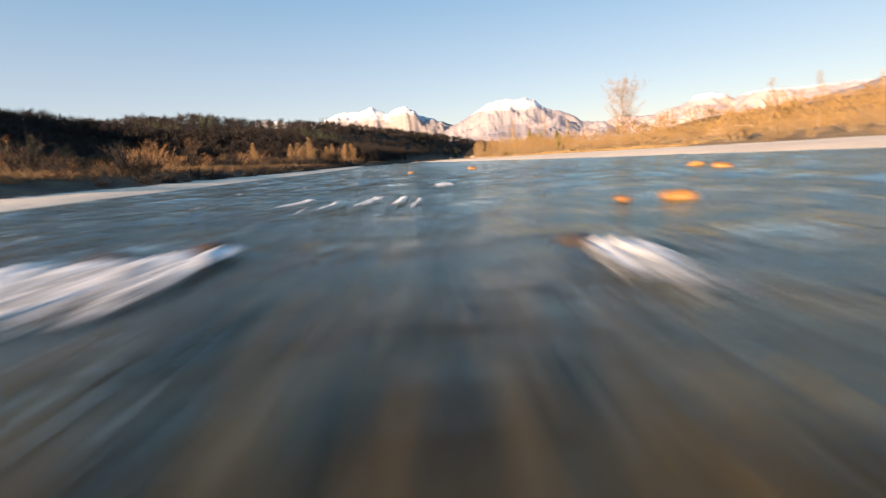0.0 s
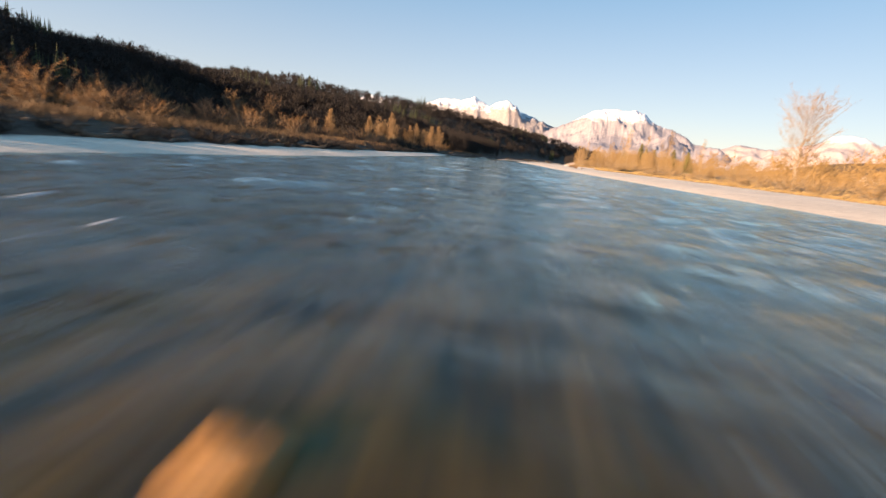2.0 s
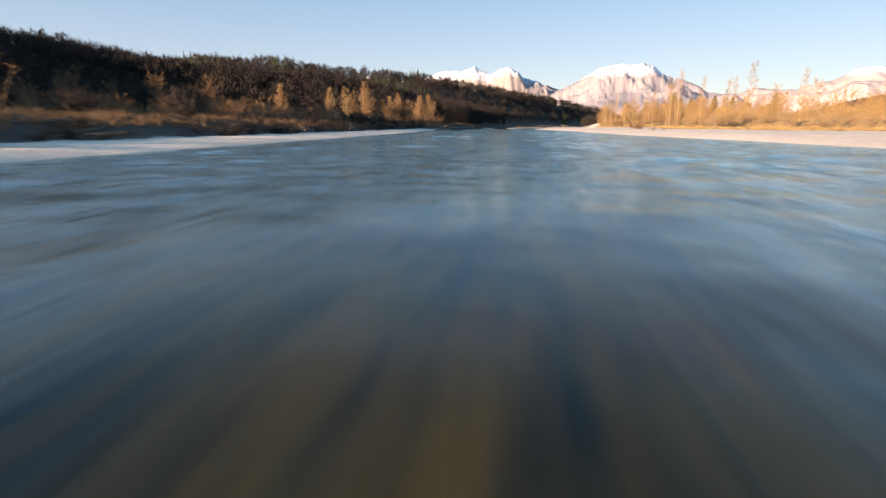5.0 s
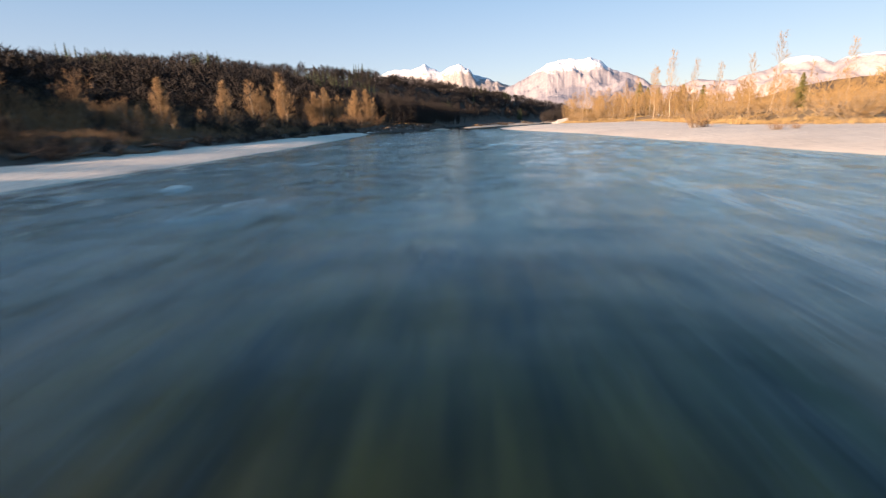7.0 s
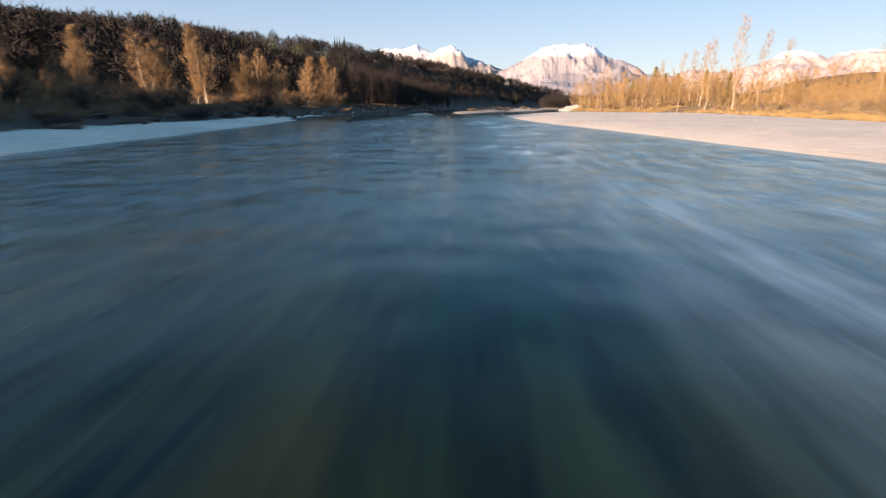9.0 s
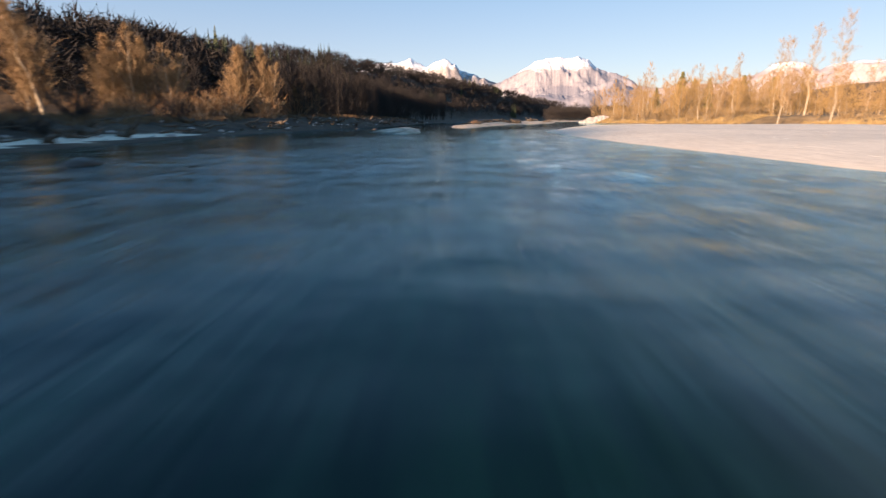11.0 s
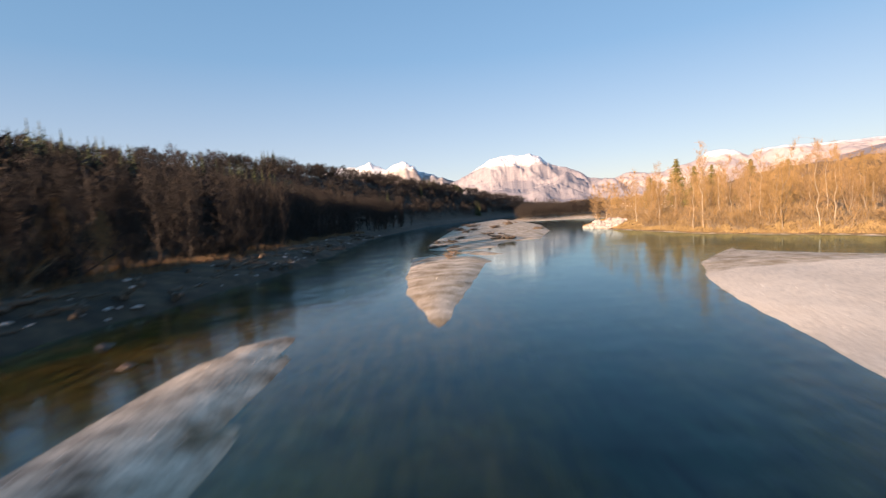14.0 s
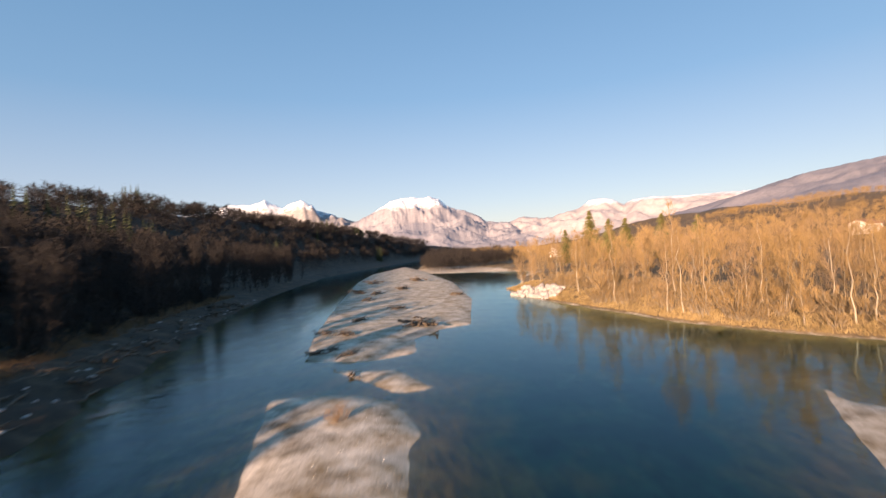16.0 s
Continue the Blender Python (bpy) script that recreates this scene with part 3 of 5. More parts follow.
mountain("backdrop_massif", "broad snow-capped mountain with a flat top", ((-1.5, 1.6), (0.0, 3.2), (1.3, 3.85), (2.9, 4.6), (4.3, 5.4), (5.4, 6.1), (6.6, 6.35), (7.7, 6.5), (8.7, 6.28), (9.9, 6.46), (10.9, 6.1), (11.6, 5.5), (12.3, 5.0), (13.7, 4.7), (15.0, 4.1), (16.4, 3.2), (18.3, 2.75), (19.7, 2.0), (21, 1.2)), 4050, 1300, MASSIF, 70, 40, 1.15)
mountain("backdrop_peaks", "jagged snow-covered double peak", ((-26, 3.6), (-23, 4.4), (-19.7, 5.6), (-17.2, 5.2), (-14, 5.0), (-12.8, 5.45), (-11.9, 6.0), (-10.2, 6.15), (-9.4, 5.9), (-8.8, 6.25), (-7.9, 6.55), (-7.0, 6.1), (-6.1, 5.6), (-5.2, 6.05), (-4.0, 6.3), (-3.0, 6.0), (-2.5, 5.4), (-1.2, 4.95), (0.0, 4.45), (1.9, 3.9), (3.5, 2.8), (5, 1.0)), 4400, 1200, PEAKS, 80, 60, 1.2)
mountain("backdrop_east_range", "snow-dusted mountain range, haze put into its rock colour", ((16.5, 2.0), (18.4, 2.85), (19.7, 3.25), (20.7, 3.6), (22.4, 3.3), (23.6, 3.25), (25.6, 3.75), (26.8, 4.1), (27.8, 4.85), (29.0, 5.05), (30.2, 4.85), (31.4, 4.2), (32.3, 4.6), (34.1, 4.75), (36.9, 4.6), (40.6, 4.6), (44, 4.5), (50, 4.2), (58, 3.2)), 4300, 1400, EAST, 90, 30, 1.1)
mountain("backdrop_wooded_slope", "long wooded mountain slope", ((30, 0.8), (33, 1.8), (36, 2.9), (39, 3.6), (41.5, 4.2), (44.5, 5.1), (47.8, 5.8), (51, 6.2), (54.5, 6.45), (60, 7.2), (70, 8.0), (80, 7.0)), 3200, 1700, FAR_SLOPE, 100, 16, 0.9)
# ---- builders ----
def part(name, me, parent, label=""):
    ob = new(name, me)
    ob.parent = parent
    if label:
        ob["label"] = label
    return ob


def ground_at(x, y):
    z, _, _ = terrain(np.array([x], float), np.array([y], float))
    return float(z[0])


def frames_for(way):
    """Two unit vectors across each way."""
    way = way / (np.linalg.norm(way, axis=1, keepdims=True) + 1e-9)
    ref = np.where(np.abs(way[:, 2:3]) < 0.9, np.array([[0, 0, 1.0]]), np.array([[1.0, 0, 0]]))
    u = np.cross(way, ref)
    u /= np.linalg.norm(u, axis=1, keepdims=True) + 1e-9
    return u, np.cross(way, u)


def tubes(p0, p1, r0, r1, k=4):
    """Tapered tubes as triangles."""
    n = len(p0)
    u, v = frames_for(p1 - p0)
    ang = np.arange(k) * 2 * math.pi / k
    ring = np.cos(ang)[None, :, None] * u[:, None] + np.sin(ang)[None, :, None] * v[:, None]
    verts = np.concatenate([p0[:, None] + ring * np.reshape(r0, (-1, 1, 1)), p1[:, None] + ring * np.reshape(r1, (-1, 1, 1))], 1).reshape(-1, 3)
    i = np.arange(k)
    j = (i + 1) % k
    tri = np.concatenate([np.stack([i, j, j + k], 1), np.stack([i, j + k, i + k], 1)])
    return verts, (tri[None] + (np.arange(n) * 2 * k)[:, None, None]).reshape(-1, 3)


def spikes(p0, p1, r0):
    """Thin three-sided twigs that run out to a point."""
    n = len(p0)
    u, v = frames_for(p1 - p0)
    ang = np.arange(3) * 2 * math.pi / 3
    ring = np.cos(ang)[None, :, None] * u[:, None] + np.sin(ang)[None, :, None] * v[:, None]
    verts = np.concatenate([p0[:, None] + ring * np.reshape(r0, (-1, 1, 1)), p1[:, None]], 1).reshape(-1, 3)
    tri = np.array([[0, 1, 3], [1, 2, 3], [2, 0, 3]])
    return verts, (tri[None] + (np.arange(n) * 4)[:, None, None]).reshape(-1, 3)


def slivers(p0, p1, r0):
    """The finest twigs, a few millimetres thick: one narrow triangle each."""
    n = len(p0)
    u, v = frames_for(p1 - p0)
    a = (np.arange(n) * 2.4)[:, None]
    side = (np.cos(a) * u + np.sin(a) * v) * np.reshape(r0, (-1, 1)) * 1.25
    return np.stack([p0 - side, p0 + side, p1], 1).reshape(-1, 3), np.arange(3 * n).reshape(-1, 3)


def joined(pieces):
    verts, faces, base = [], [], 0
    for v, f in pieces:
        verts.append(v)
        faces.append(f + base)
        base += len(v)
    return np.concatenate(verts), np.concatenate(faces)


def bare_tree(seed, height, trunk_r, first, spread, steep, limbs, subs, twigs, stems=1, twig_len=0.9, twig_r=0.012, lean=0.0, top_heavy=0.0, flame=False):
    """A leafless tree: (trunk, crown), each vertices and triangles. steep: 0 limbs lie flat, 1 they stand upright."""
    rs = np.random.RandomState(seed)
    trunk, crown = [], []
    for s in range(stems):
        a = rs.uniform(0, 6.28)
        off = np.array([math.cos(a), math.sin(a), 0]) * (0.0 if stems == 1 else 0.35)
        tilt = np.array([math.cos(a), math.sin(a), 0]) * (lean if stems == 1 else 0.16 + lean)
        h = height * (1.0 if s == 0 else rs.uniform(0.7, 0.95))
        steps = np.linspace(0, 1, 9)
        line = off + np.stack([tilt[0] * h * steps, tilt[1] * h * steps, h * steps], 1)
        line[1:-1, :2] += rs.normal(0, 0.012 * h, (7, 2))
        rad = trunk_r * (1 - 0.93 * steps ** 0.9) * (1 if s == 0 else 0.75)
        rad[0] *= 1.35
        trunk.append(tubes(line[:-1], line[1:], rad[:-1], rad[1:], 7))
        n = max(4, limbs // stems)
        u = first + (1 - first) * (np.arange(n) + rs.uniform(0, 1, n)) / n * 0.97
        base = np.stack([np.interp(u, steps, line[:, k]) for k in range(3)], 1)
        az = np.arange(n) * 2.4 + rs.uniform(-0.5, 0.5, n)
        prof = np.sin(np.clip((u - first) / (1 - first), 0.03, 1) ** (0.75 + top_heavy) * math.pi * 0.93) ** 0.7
        if flame:
            s1 = (u - first) / (1 - first)
            prof = np.clip(1.12 * (1 - s1) ** 0.9 * np.clip(0.45 + 2.6 * s1, 0, 1), 0, 1)
        length = spread * ((0.06 if flame else 0.25) + (0.94 if flame else 0.75) * prof) * rs.uniform(0.7, 1.15, n)
        el = steep * 1.35 + rs.normal(0, 0.12, n) + 0.25 * (u - first)
        way = np.stack([np.cos(az) * np.cos(el), np.sin(az) * np.cos(el), np.sin(el)], 1)

        def along(b, w, l, t):
            p = b + w * (l * t)[:, None]
            p[:, 2] += 0.22 * l * t * t
            return p

        r = np.interp(u, steps, rad) * 0.36
        for t0, t1 in ((0, 0.5), (0.5, 1.0)):
            crown.append(tubes(along(base, way, length, np.full(n, t0)), along(base, way, length, np.full(n, t1)), r * (1 - 0.85 * t0), r * (1 - 0.85 * t1), 4))
        m = n * subs
        i = np.repeat(np.arange(n), subs)
        t = rs.uniform(0.22, 1.0, m)
        b2 = along(base[i], way[i], length[i], t)
        w2 = way[i] + rs.normal(0, 0.55, (m, 3)) + np.array([0, 0, 0.25 + 0.4 * steep])
        w2 /= np.linalg.norm(w2, axis=1, keepdims=True)
        l2 = length[i] * rs.uniform(0.25, 0.5, m) * (1.25 - 0.6 * t)
        e2 = along(b2, w2, l2, np.ones(m))
        crown.append(spikes(b2, e2, np.maximum(r[i] * 0.35, twig_r * 1.3)))
        q = m * twigs
        i3 = np.repeat(np.arange(m), twigs)
        t3 = rs.uniform(0.15, 1.05, q)
        b3 = along(b2[i3], w2[i3], l2[i3], t3)
        w3 = w2[i3] * 0.8 + rs.normal(0, 0.75, (q, 3)) + np.array([0, 0, 0.15 + 0.4 * steep])
        w3 /= np.linalg.norm(w3, axis=1, keepdims=True)
        crown.append(slivers(b3, b3 + w3 * (twig_len * rs.uniform(0.4, 1.2, q))[:, None], np.full(q, twig_r)))
    return joined(trunk), joined(crown)


def shrub(seed, height, width, stems, twigs, twig_r=0.012):
    rs = np.random.RandomState(seed)
    az, el = rs.uniform(0, 6.28, stems), rs.uniform(0.75, 1.5, stems)
    base = rs.normal(0, width * 0.10, (stems, 3)) * np.array([1, 1, 0])
    length = height * rs.uniform(0.55, 1.05, stems)
    way = np.stack([np.cos(az) * np.cos(el) * width / height, np.sin(az) * np.cos(el) * width / height, np.sin(el)], 1)
    stem = tubes(base - np.array([0, 0, 0.1]), base + way * length[:, None], np.full(stems, 0.035), np.full(stems, 0.01), 4)
    i = np.repeat(np.arange(stems), twigs)
    t = rs.uniform(0.2, 1.0, len(i))
    b = base[i] + way[i] * (length[i] * t)[:, None]
    w = way[i] * 0.6 + rs.normal(0, 0.5, (len(i), 3)) + np.array([0, 0, 0.3])
    return stem, slivers(b, b + w * (height * rs.uniform(0.12, 0.3, len(i)))[:, None], np.full(len(i), twig_r))


def conifer(seed, height, width):
    rs = np.random.RandomState(seed)
    trunk = tubes(np.array([[0, 0, -0.2]]), np.array([[0, 0, height]]), [height * 0.018], [0.02], 6)
    n = 230
    u = 0.12 + 0.87 * np.sort(rs.uniform(0, 1, n)) ** 0.9
    az = np.arange(n) * 2.4
    length = width * (1.02 - u) ** 0.85 * rs.uniform(0.7, 1.15, n)
    b = np.stack([0 * u, 0 * u, u * height], 1)
    w = np.stack([np.cos(az), np.sin(az), -0.28 + rs.normal(0, 0.1, n)], 1)
    out = [spikes(b, b + w * length[:, None], 0.16 + 0.10 * length)]
    i = np.repeat(np.arange(n), 5)
    t = rs.uniform(0.25, 1, len(i))
    b2 = b[i] + w[i] * (length[i] * t)[:, None]
    w2 = w[i] * 0.5 + rs.normal(0, 0.5, (len(i), 3))
    out.append(spikes(b2, b2 + w2 * (0.35 + 0.3 * length[i])[:, None], np.full(len(i), 0.12)))
    return trunk, joined(out)


def tree_thing(name, pieces, bark, twig, label, category, group, x, y, size=1.0, turn=0.0):
    root = new(name)
    part("trunk", mesh_from("trunk", *pieces[0], bark), root)
    part("crown", mesh_from("crown", *pieces[1], twig, False), root)
    root.matrix_basis = planted(x, y, size, turn)
    return tagged(root, label, category, group)


def planted(x, y, size=1.0, turn=0.0, wide=1.0, sink=0.08):
    return Matrix.Translation((x, y, ground_at(x, y) - sink)) @ Matrix.Rotation(turn, 4, "Z") @ Matrix.Diagonal((size * wide, size * wide, size, 1))


class Grove:
    """Templates of one kind, planted in turn."""

    def __init__(self, name, templates, bark, twig, label, category, group):
        self.made, self.name, self.args = [None] * len(templates), name, (bark, twig, label, category, group)
        self.templates, self.count = templates, 0

    def plant(self, x, y, height, turn=None, wide=1.0, label=""):
        k = self.count % len(self.templates)
        self.count += 1
        pieces, h0 = self.templates[k]
        size = height / h0
        turn = random.uniform(0, 6.28) if turn is None else turn
        if self.made[k] is None:
            ob = self.made[k] = tree_thing(self.name, pieces, *self.args, x, y, size, turn)
            ob.matrix_basis = planted(x, y, size, turn, wide)
        else:
            src = self.made[k]
            ob = src.copy()
            scene.collection.objects.link(ob)
            for child in src.children:
                c = child.copy()
                scene.collection.objects.link(c)
                c.parent = ob
            ob.matrix_basis = planted(x, y, size, turn, wide)
        if label:
            ob["label"] = label
        return ob


random.seed(4)
# ---- left bank: a row of poplars catching the low sun ----
poplars = Grove("poplar_tree", [(bare_tree(s, 11.0, 0.13, 0.07, 3.5, 0.66, 58, 8, 11, stems=st, twig_len=0.8, twig_r=0.015, flame=True), 11.0) for s, st in ((1, 1), (2, 2), (3, 1), (4, 3))],
                PALE_BARK, TWIG_TAN, "bare upright poplar with tan twigs on the river bank", "tree", "poplars on the river bank")
for x, y, top in ((-96.7, 243, 14.8), (-94.6, 244.5, 11.0), (-75.9, 236, 12.8), (-76.4, 252, 14.4), (-74.2, 253.5, 11.5), (-73.3, 266.5, 16.8), (-75.5, 266, 11.0), (-64.9, 270.3, 13.2), (-66.4, 269.2, 11.8), (-67.6, 271, 10.6),
                  (-63.3, 271.5, 11.6), (-60.4, 272, 11.0), (-60.4, 292.6, 13.5), (-62.0, 291.4, 12.0), (-57.3, 294.8, 13.8), (-56.3, 293.6, 11.2), (-53.2, 299.2, 7.2), (-51.8, 301, 8.8), (-50.4, 302.2, 7.6), (-84, 239, 7.2), (-106, 247, 9.0)):
    poplars.plant(x, y, top - ground_at(x, y), wide=random.uniform(1.05, 1.35))
rounds = Grove("willow_tree", [(bare_tree(s, 12.0, 0.18, 0.10, 4.4, 0.45, 38, 8, 10, stems=st, twig_len=1.05, twig_r=0.018), 12.0) for s, st in ((11, 1), (12, 3), (13, 2))],
               BARK, TWIG_RUST, "bare round-crowned willow with rust-brown twigs", "tree", "willows on the river bank")
for x, y, top in ((-152.2, 252.2, 17.6), (-149, 254, 15.5), (-140.8, 266, 18.8), (-137.5, 262, 14.5), (-179, 251.6, 16.6), (-163, 276, 13.3), (-166, 248, 12.5), (-128, 258, 11.5), (-117, 252, 10.5)):
    rounds.plant(x, y, max(7.5, top - ground_at(x, y)))
for _ in range(92):
    y = random.uniform(20, 232)
    x = np.interp(y, LEFT_Y, LEFT_X) - random.uniform(46, 118)
    (poplars if random.random() < 0.2 else rounds).plant(x, y, random.uniform(4.5, 8.5))
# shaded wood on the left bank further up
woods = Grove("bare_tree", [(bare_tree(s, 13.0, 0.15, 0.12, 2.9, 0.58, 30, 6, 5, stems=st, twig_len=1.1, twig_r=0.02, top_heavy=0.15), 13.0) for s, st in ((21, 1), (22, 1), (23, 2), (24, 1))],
              SHADED_BARK, SHADED_TWIG, "bare brown woodland tree on a shaded slope", "tree", "trees of the shaded wood")
for _ in range(340):
    y = 296 + 220 * random.random() ** 1.2
    x = np.interp(y, LEFT_Y, LEFT_X) - (7.5 if y < 352 else 6.0) - 46 * random.random() ** 1.4
    woods.plant(x, y, random.uniform(7.0, 10.5 + max(0.0, min(3.5, (y - 330) * 0.05))))
left_shrubs = Grove("rust_shrub", [(shrub(s, 3.0, 3.4, 26, 16, 0.016), 3.0) for s in (31, 32, 33)], BARK, SHRUB, "rust-brown leafless shrub on the river bank", "shrub", "shrubs on the left bank")
for _ in range(110):
    y = random.uniform(20, 300)
    x = np.interp(y, LEFT_Y, LEFT_X) - np.interp(y, (0, 200, 250, 330), (15, 15, 9, 10)) - abs(random.gauss(0, 13))
    left_shrubs.plant(x, y, random.uniform(1.6, 3.8), wide=random.uniform(0.9, 1.5))
dark_shrubs = Grove("dark_shrub", [(shrub(s, 2.6, 3.4, 26, 18, 0.018), 2.6) for s in (35, 36, 37)], SHADED_BARK, SHADED_TWIG, "dark leafless thicket shrub on the shaded bank", "shrub", "dark shrubs on the left bank")
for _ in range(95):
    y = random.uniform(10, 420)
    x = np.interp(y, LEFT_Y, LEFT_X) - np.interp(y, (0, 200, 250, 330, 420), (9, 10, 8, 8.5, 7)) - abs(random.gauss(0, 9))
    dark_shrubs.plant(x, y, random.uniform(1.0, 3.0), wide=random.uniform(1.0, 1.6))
for _ in range(85):
    y = random.uniform(262, 430)
    x = np.interp(y, LEFT_Y, LEFT_X) - random.uniform(8.5, 24)
    dark_shrubs.plant(x, y, random.uniform(1.8, 4.2), wide=random.uniform(1.0, 1.5))
# low dark brush and flood debris at the top of the gravel strip
for _ in range(112):
    y = random.uniform(24, 236)
    x = np.interp(y, LEFT_Y, LEFT_X) - np.interp(y, (40, 140, 190, 215, 235), (4.2, 6.2, 7.6, 6.0, 4.2)) - abs(random.gauss(0, 1.3))
    dark_shrubs.plant(x, y, random.uniform(0.45, 1.25), wide=random.uniform(1.3, 2.2))
for x, y, h in ((-52, 272, 4.2), (-54, 276, 4.0), (-50, 279, 3.4), (-55, 288, 3.8), (-51, 293, 3.2)):
    left_shrubs.plant(x, y, h, wide=1.3)

# ---- right bank ----
tall = Grove("tall_bare_tree", [(bare_tree(s, 17.0, 0.14, 0.22, 2.3, 0.62, 32, 7, 8, stems=1, twig_len=0.9, twig_r=0.009, lean=le, top_heavy=-0.15), 17.0) for s, le in ((41, 0.02), (42, 0.04), (43, 0.0), (44, 0.07))],
             PALE_BARK, TWIG_GOLD, "tall slender bare tree with a pale trunk", "tree", "tall trees on the right bank")
for x, y, top in ((39.2, 281.5, 19.6), (37.5, 291.7, 16.2), (64, 309, 18.2), (47.2, 241.5, 17.6), (58.4, 235, 15), (45.7, 323.4, 17.0), (42, 306, 17), (50, 293, 18), (47, 250.7, 14.6), (52, 237, 11.5), (72, 108, 13.5), (79, 103, 13.8),
                  (26.9, 348.6, 15.5), (24.2, 343.5, 12.5), (25.4, 341.0, 11.5), (31.8, 327.6, 12.5), (33.0, 326.5, 11.0), (23.2, 358, 13), (29, 336, 12.5), (36, 321, 14), (24, 372, 13), (34, 300, 14)):
    tall.plant(x, y, top - ground_at(x, y))
big = tree_thing("spreading_tree", bare_tree(51, 17.5, 0.36, 0.25, 8.6, 0.42, 46, 9, 8, twig_len=1.3, twig_r=0.02), BARK, TWIG_TAN, "large bare tree with a wide round crown behind the gravel bar", "tree", "", 59.5, 166)
gold = Grove("golden_wood_tree", [(bare_tree(s, 11.0, 0.10, 0.08, 2.9, 0.56, 26, 6, 11, stems=st, twig_len=0.9, twig_r=0.011), 11.0) for s, st in ((61, 2), (62, 1), (63, 3), (64, 1))],
             BARK, TWIG_GOLD, "bare golden-brown tree lit by the low sun", "tree", "trees of the sunlit wood")
tan_wood = Grove("tan_wood_tree", [(bare_tree(s, 11.0, 0.085, 0.14, 3.0, 0.50, 26, 6, 11, stems=st, twig_len=0.9, twig_r=0.011, top_heavy=0.2), 11.0) for s, st in ((65, 1), (66, 2), (67, 1))],
                 PALE_BARK, TWIG_TAN, "bare pale tree with tan twigs in the sunlit wood", "tree", "trees of the sunlit wood")
planted_gold = 0
while planted_gold < 165:
    x, y = random.uniform(18, 95), random.uniform(316, 440)
    d = float(polygon_distance(np.array([x]), np.array([y]), BANK)[0])
    if d > (9 if 364 < y < 394 else 2.5) and random.random() < math.exp(-d / 45):
        (gold if random.random() < 0.6 else tan_wood).plant(x, y, random.uniform(4.5, 11.0) + min(d, 30) * 0.05, wide=random.uniform(0.9, 1.4))
        planted_gold += 1
for _ in range(95):
    y = random.uniform(140, 300)
    x = np.interp(y, VEG_Y, VEG_X) + 5 + abs(random.gauss(0, 26))
    gold.plant(x, y, random.uniform(3.0, 5.5) + max(0, y - 200) * 0.02)
for x, y, h in ((60, 103, 8.5), (80, 92, 7.5), (66, 112, 6), (52, 118, 5.5), (88, 84, 7), (58, 132, 6), (70, 140, 7)):
    gold.plant(x, y, h)
right_shrubs = Grove("dry_shrub", [(shrub(s, 2.4, 3.2, 24, 12, 0.013), 2.4) for s in (71, 72, 73)], BARK, TWIG_GOLD, "dry golden shrub behind the gravel bar", "shrub", "shrubs on the right bank")
for _ in range(170):
    y = random.uniform(20, 300)
    x = np.interp(y, VEG_Y, VEG_X) + 1.5 + abs(random.gauss(0, 11))
    right_shrubs.plant(x, y, random.uniform(0.9, 3.2), wide=random.uniform(0.9, 1.4))
for _ in range(190):
    a = random.uniform(0, 1)
    y = 318 + 70 * a
    x = np.interp(y, (316, 324, 330.5, 341, 360, 384, 402), (31.5, 29.5, 25.5, 21.5, 19.3, 17, 20)) + random.uniform(7 if y > 364 else 3.0, 17)
    right_shrubs.plant(x, y, random.uniform(1.0, 3.8), wide=1.2)
for x, y, h in ((6.2, 173.5, 1.5), (7.4, 174.5, 1.1), (6.7, 160.4, 0.8), (8.1, 161.0, 0.6)):
    left_shrubs.plant(x, y, h, wide=1.5, label="low rust-brown shrub on the open gravel bar")
left_shrubs.plant(-20.1, 318.1, 1.2, wide=1.3, label="rust-brown shrub on the gravel island")
firs = Grove("conifer_tree", [(conifer(s, 20.0, 5.2), 20.0) for s in (81, 82)], BARK, SUNLIT_NEEDLE, "olive green conifer above the bare wood", "tree", "conifers in the sunlit wood")
for x, y, top in ((82, 472, 24.8), (84, 461, 20.6), (90, 459, 20.4), (104, 456, 21.6), (68, 466, 17.0), (112, 446, 20.0), (58, 250, 11)):
    firs.plant(x, y, top - 0.6 - ground_at(x, y), wide=1.35)


# ---- dry grass along the right bank and behind the bar ----
def dry_grass():
    rs = np.random.RandomState(44)
    n = 9000
    along_bank = rs.uniform(0, 1, n) < 0.5
    y = np.where(along_bank, rs.uniform(312, 405, n), rs.uniform(70, 300, n))
    x = np.where(along_bank, np.interp(y, (304, 316, 324, 330.5, 341, 360, 384, 402), (34, 31.5, 29.5, 25.5, 21.5, 19.3, 17, 20)) + 1.2 + np.abs(rs.normal(0, 4, n)), np.interp(y, VEG_Y, VEG_X) - 1.5 + np.abs(rs.normal(0, 6, n)))
    z = terrain(x, y)[0]
    k = 12
    i = np.repeat(np.arange(n), k)
    b = np.stack([x[i] + rs.normal(0, 0.13, n * k), y[i] + rs.normal(0, 0.13, n * k), z[i] - 0.03], 1)
    w = np.stack([rs.normal(0, 0.35, n * k), rs.normal(0, 0.35, n * k), np.ones(n * k)], 1)
    v, f = slivers(b, b + w * (rs.uniform(0.2, 0.65, n)[i] * rs.uniform(0.6, 1.1, n * k))[:, None], np.full(n * k, 0.02))
    return tagged(new("dry_grass", mesh_from("dry_grass", v, f, GRASS, False)), "dry golden grass tufts along the sunlit bank", "grass", kind="stuff")


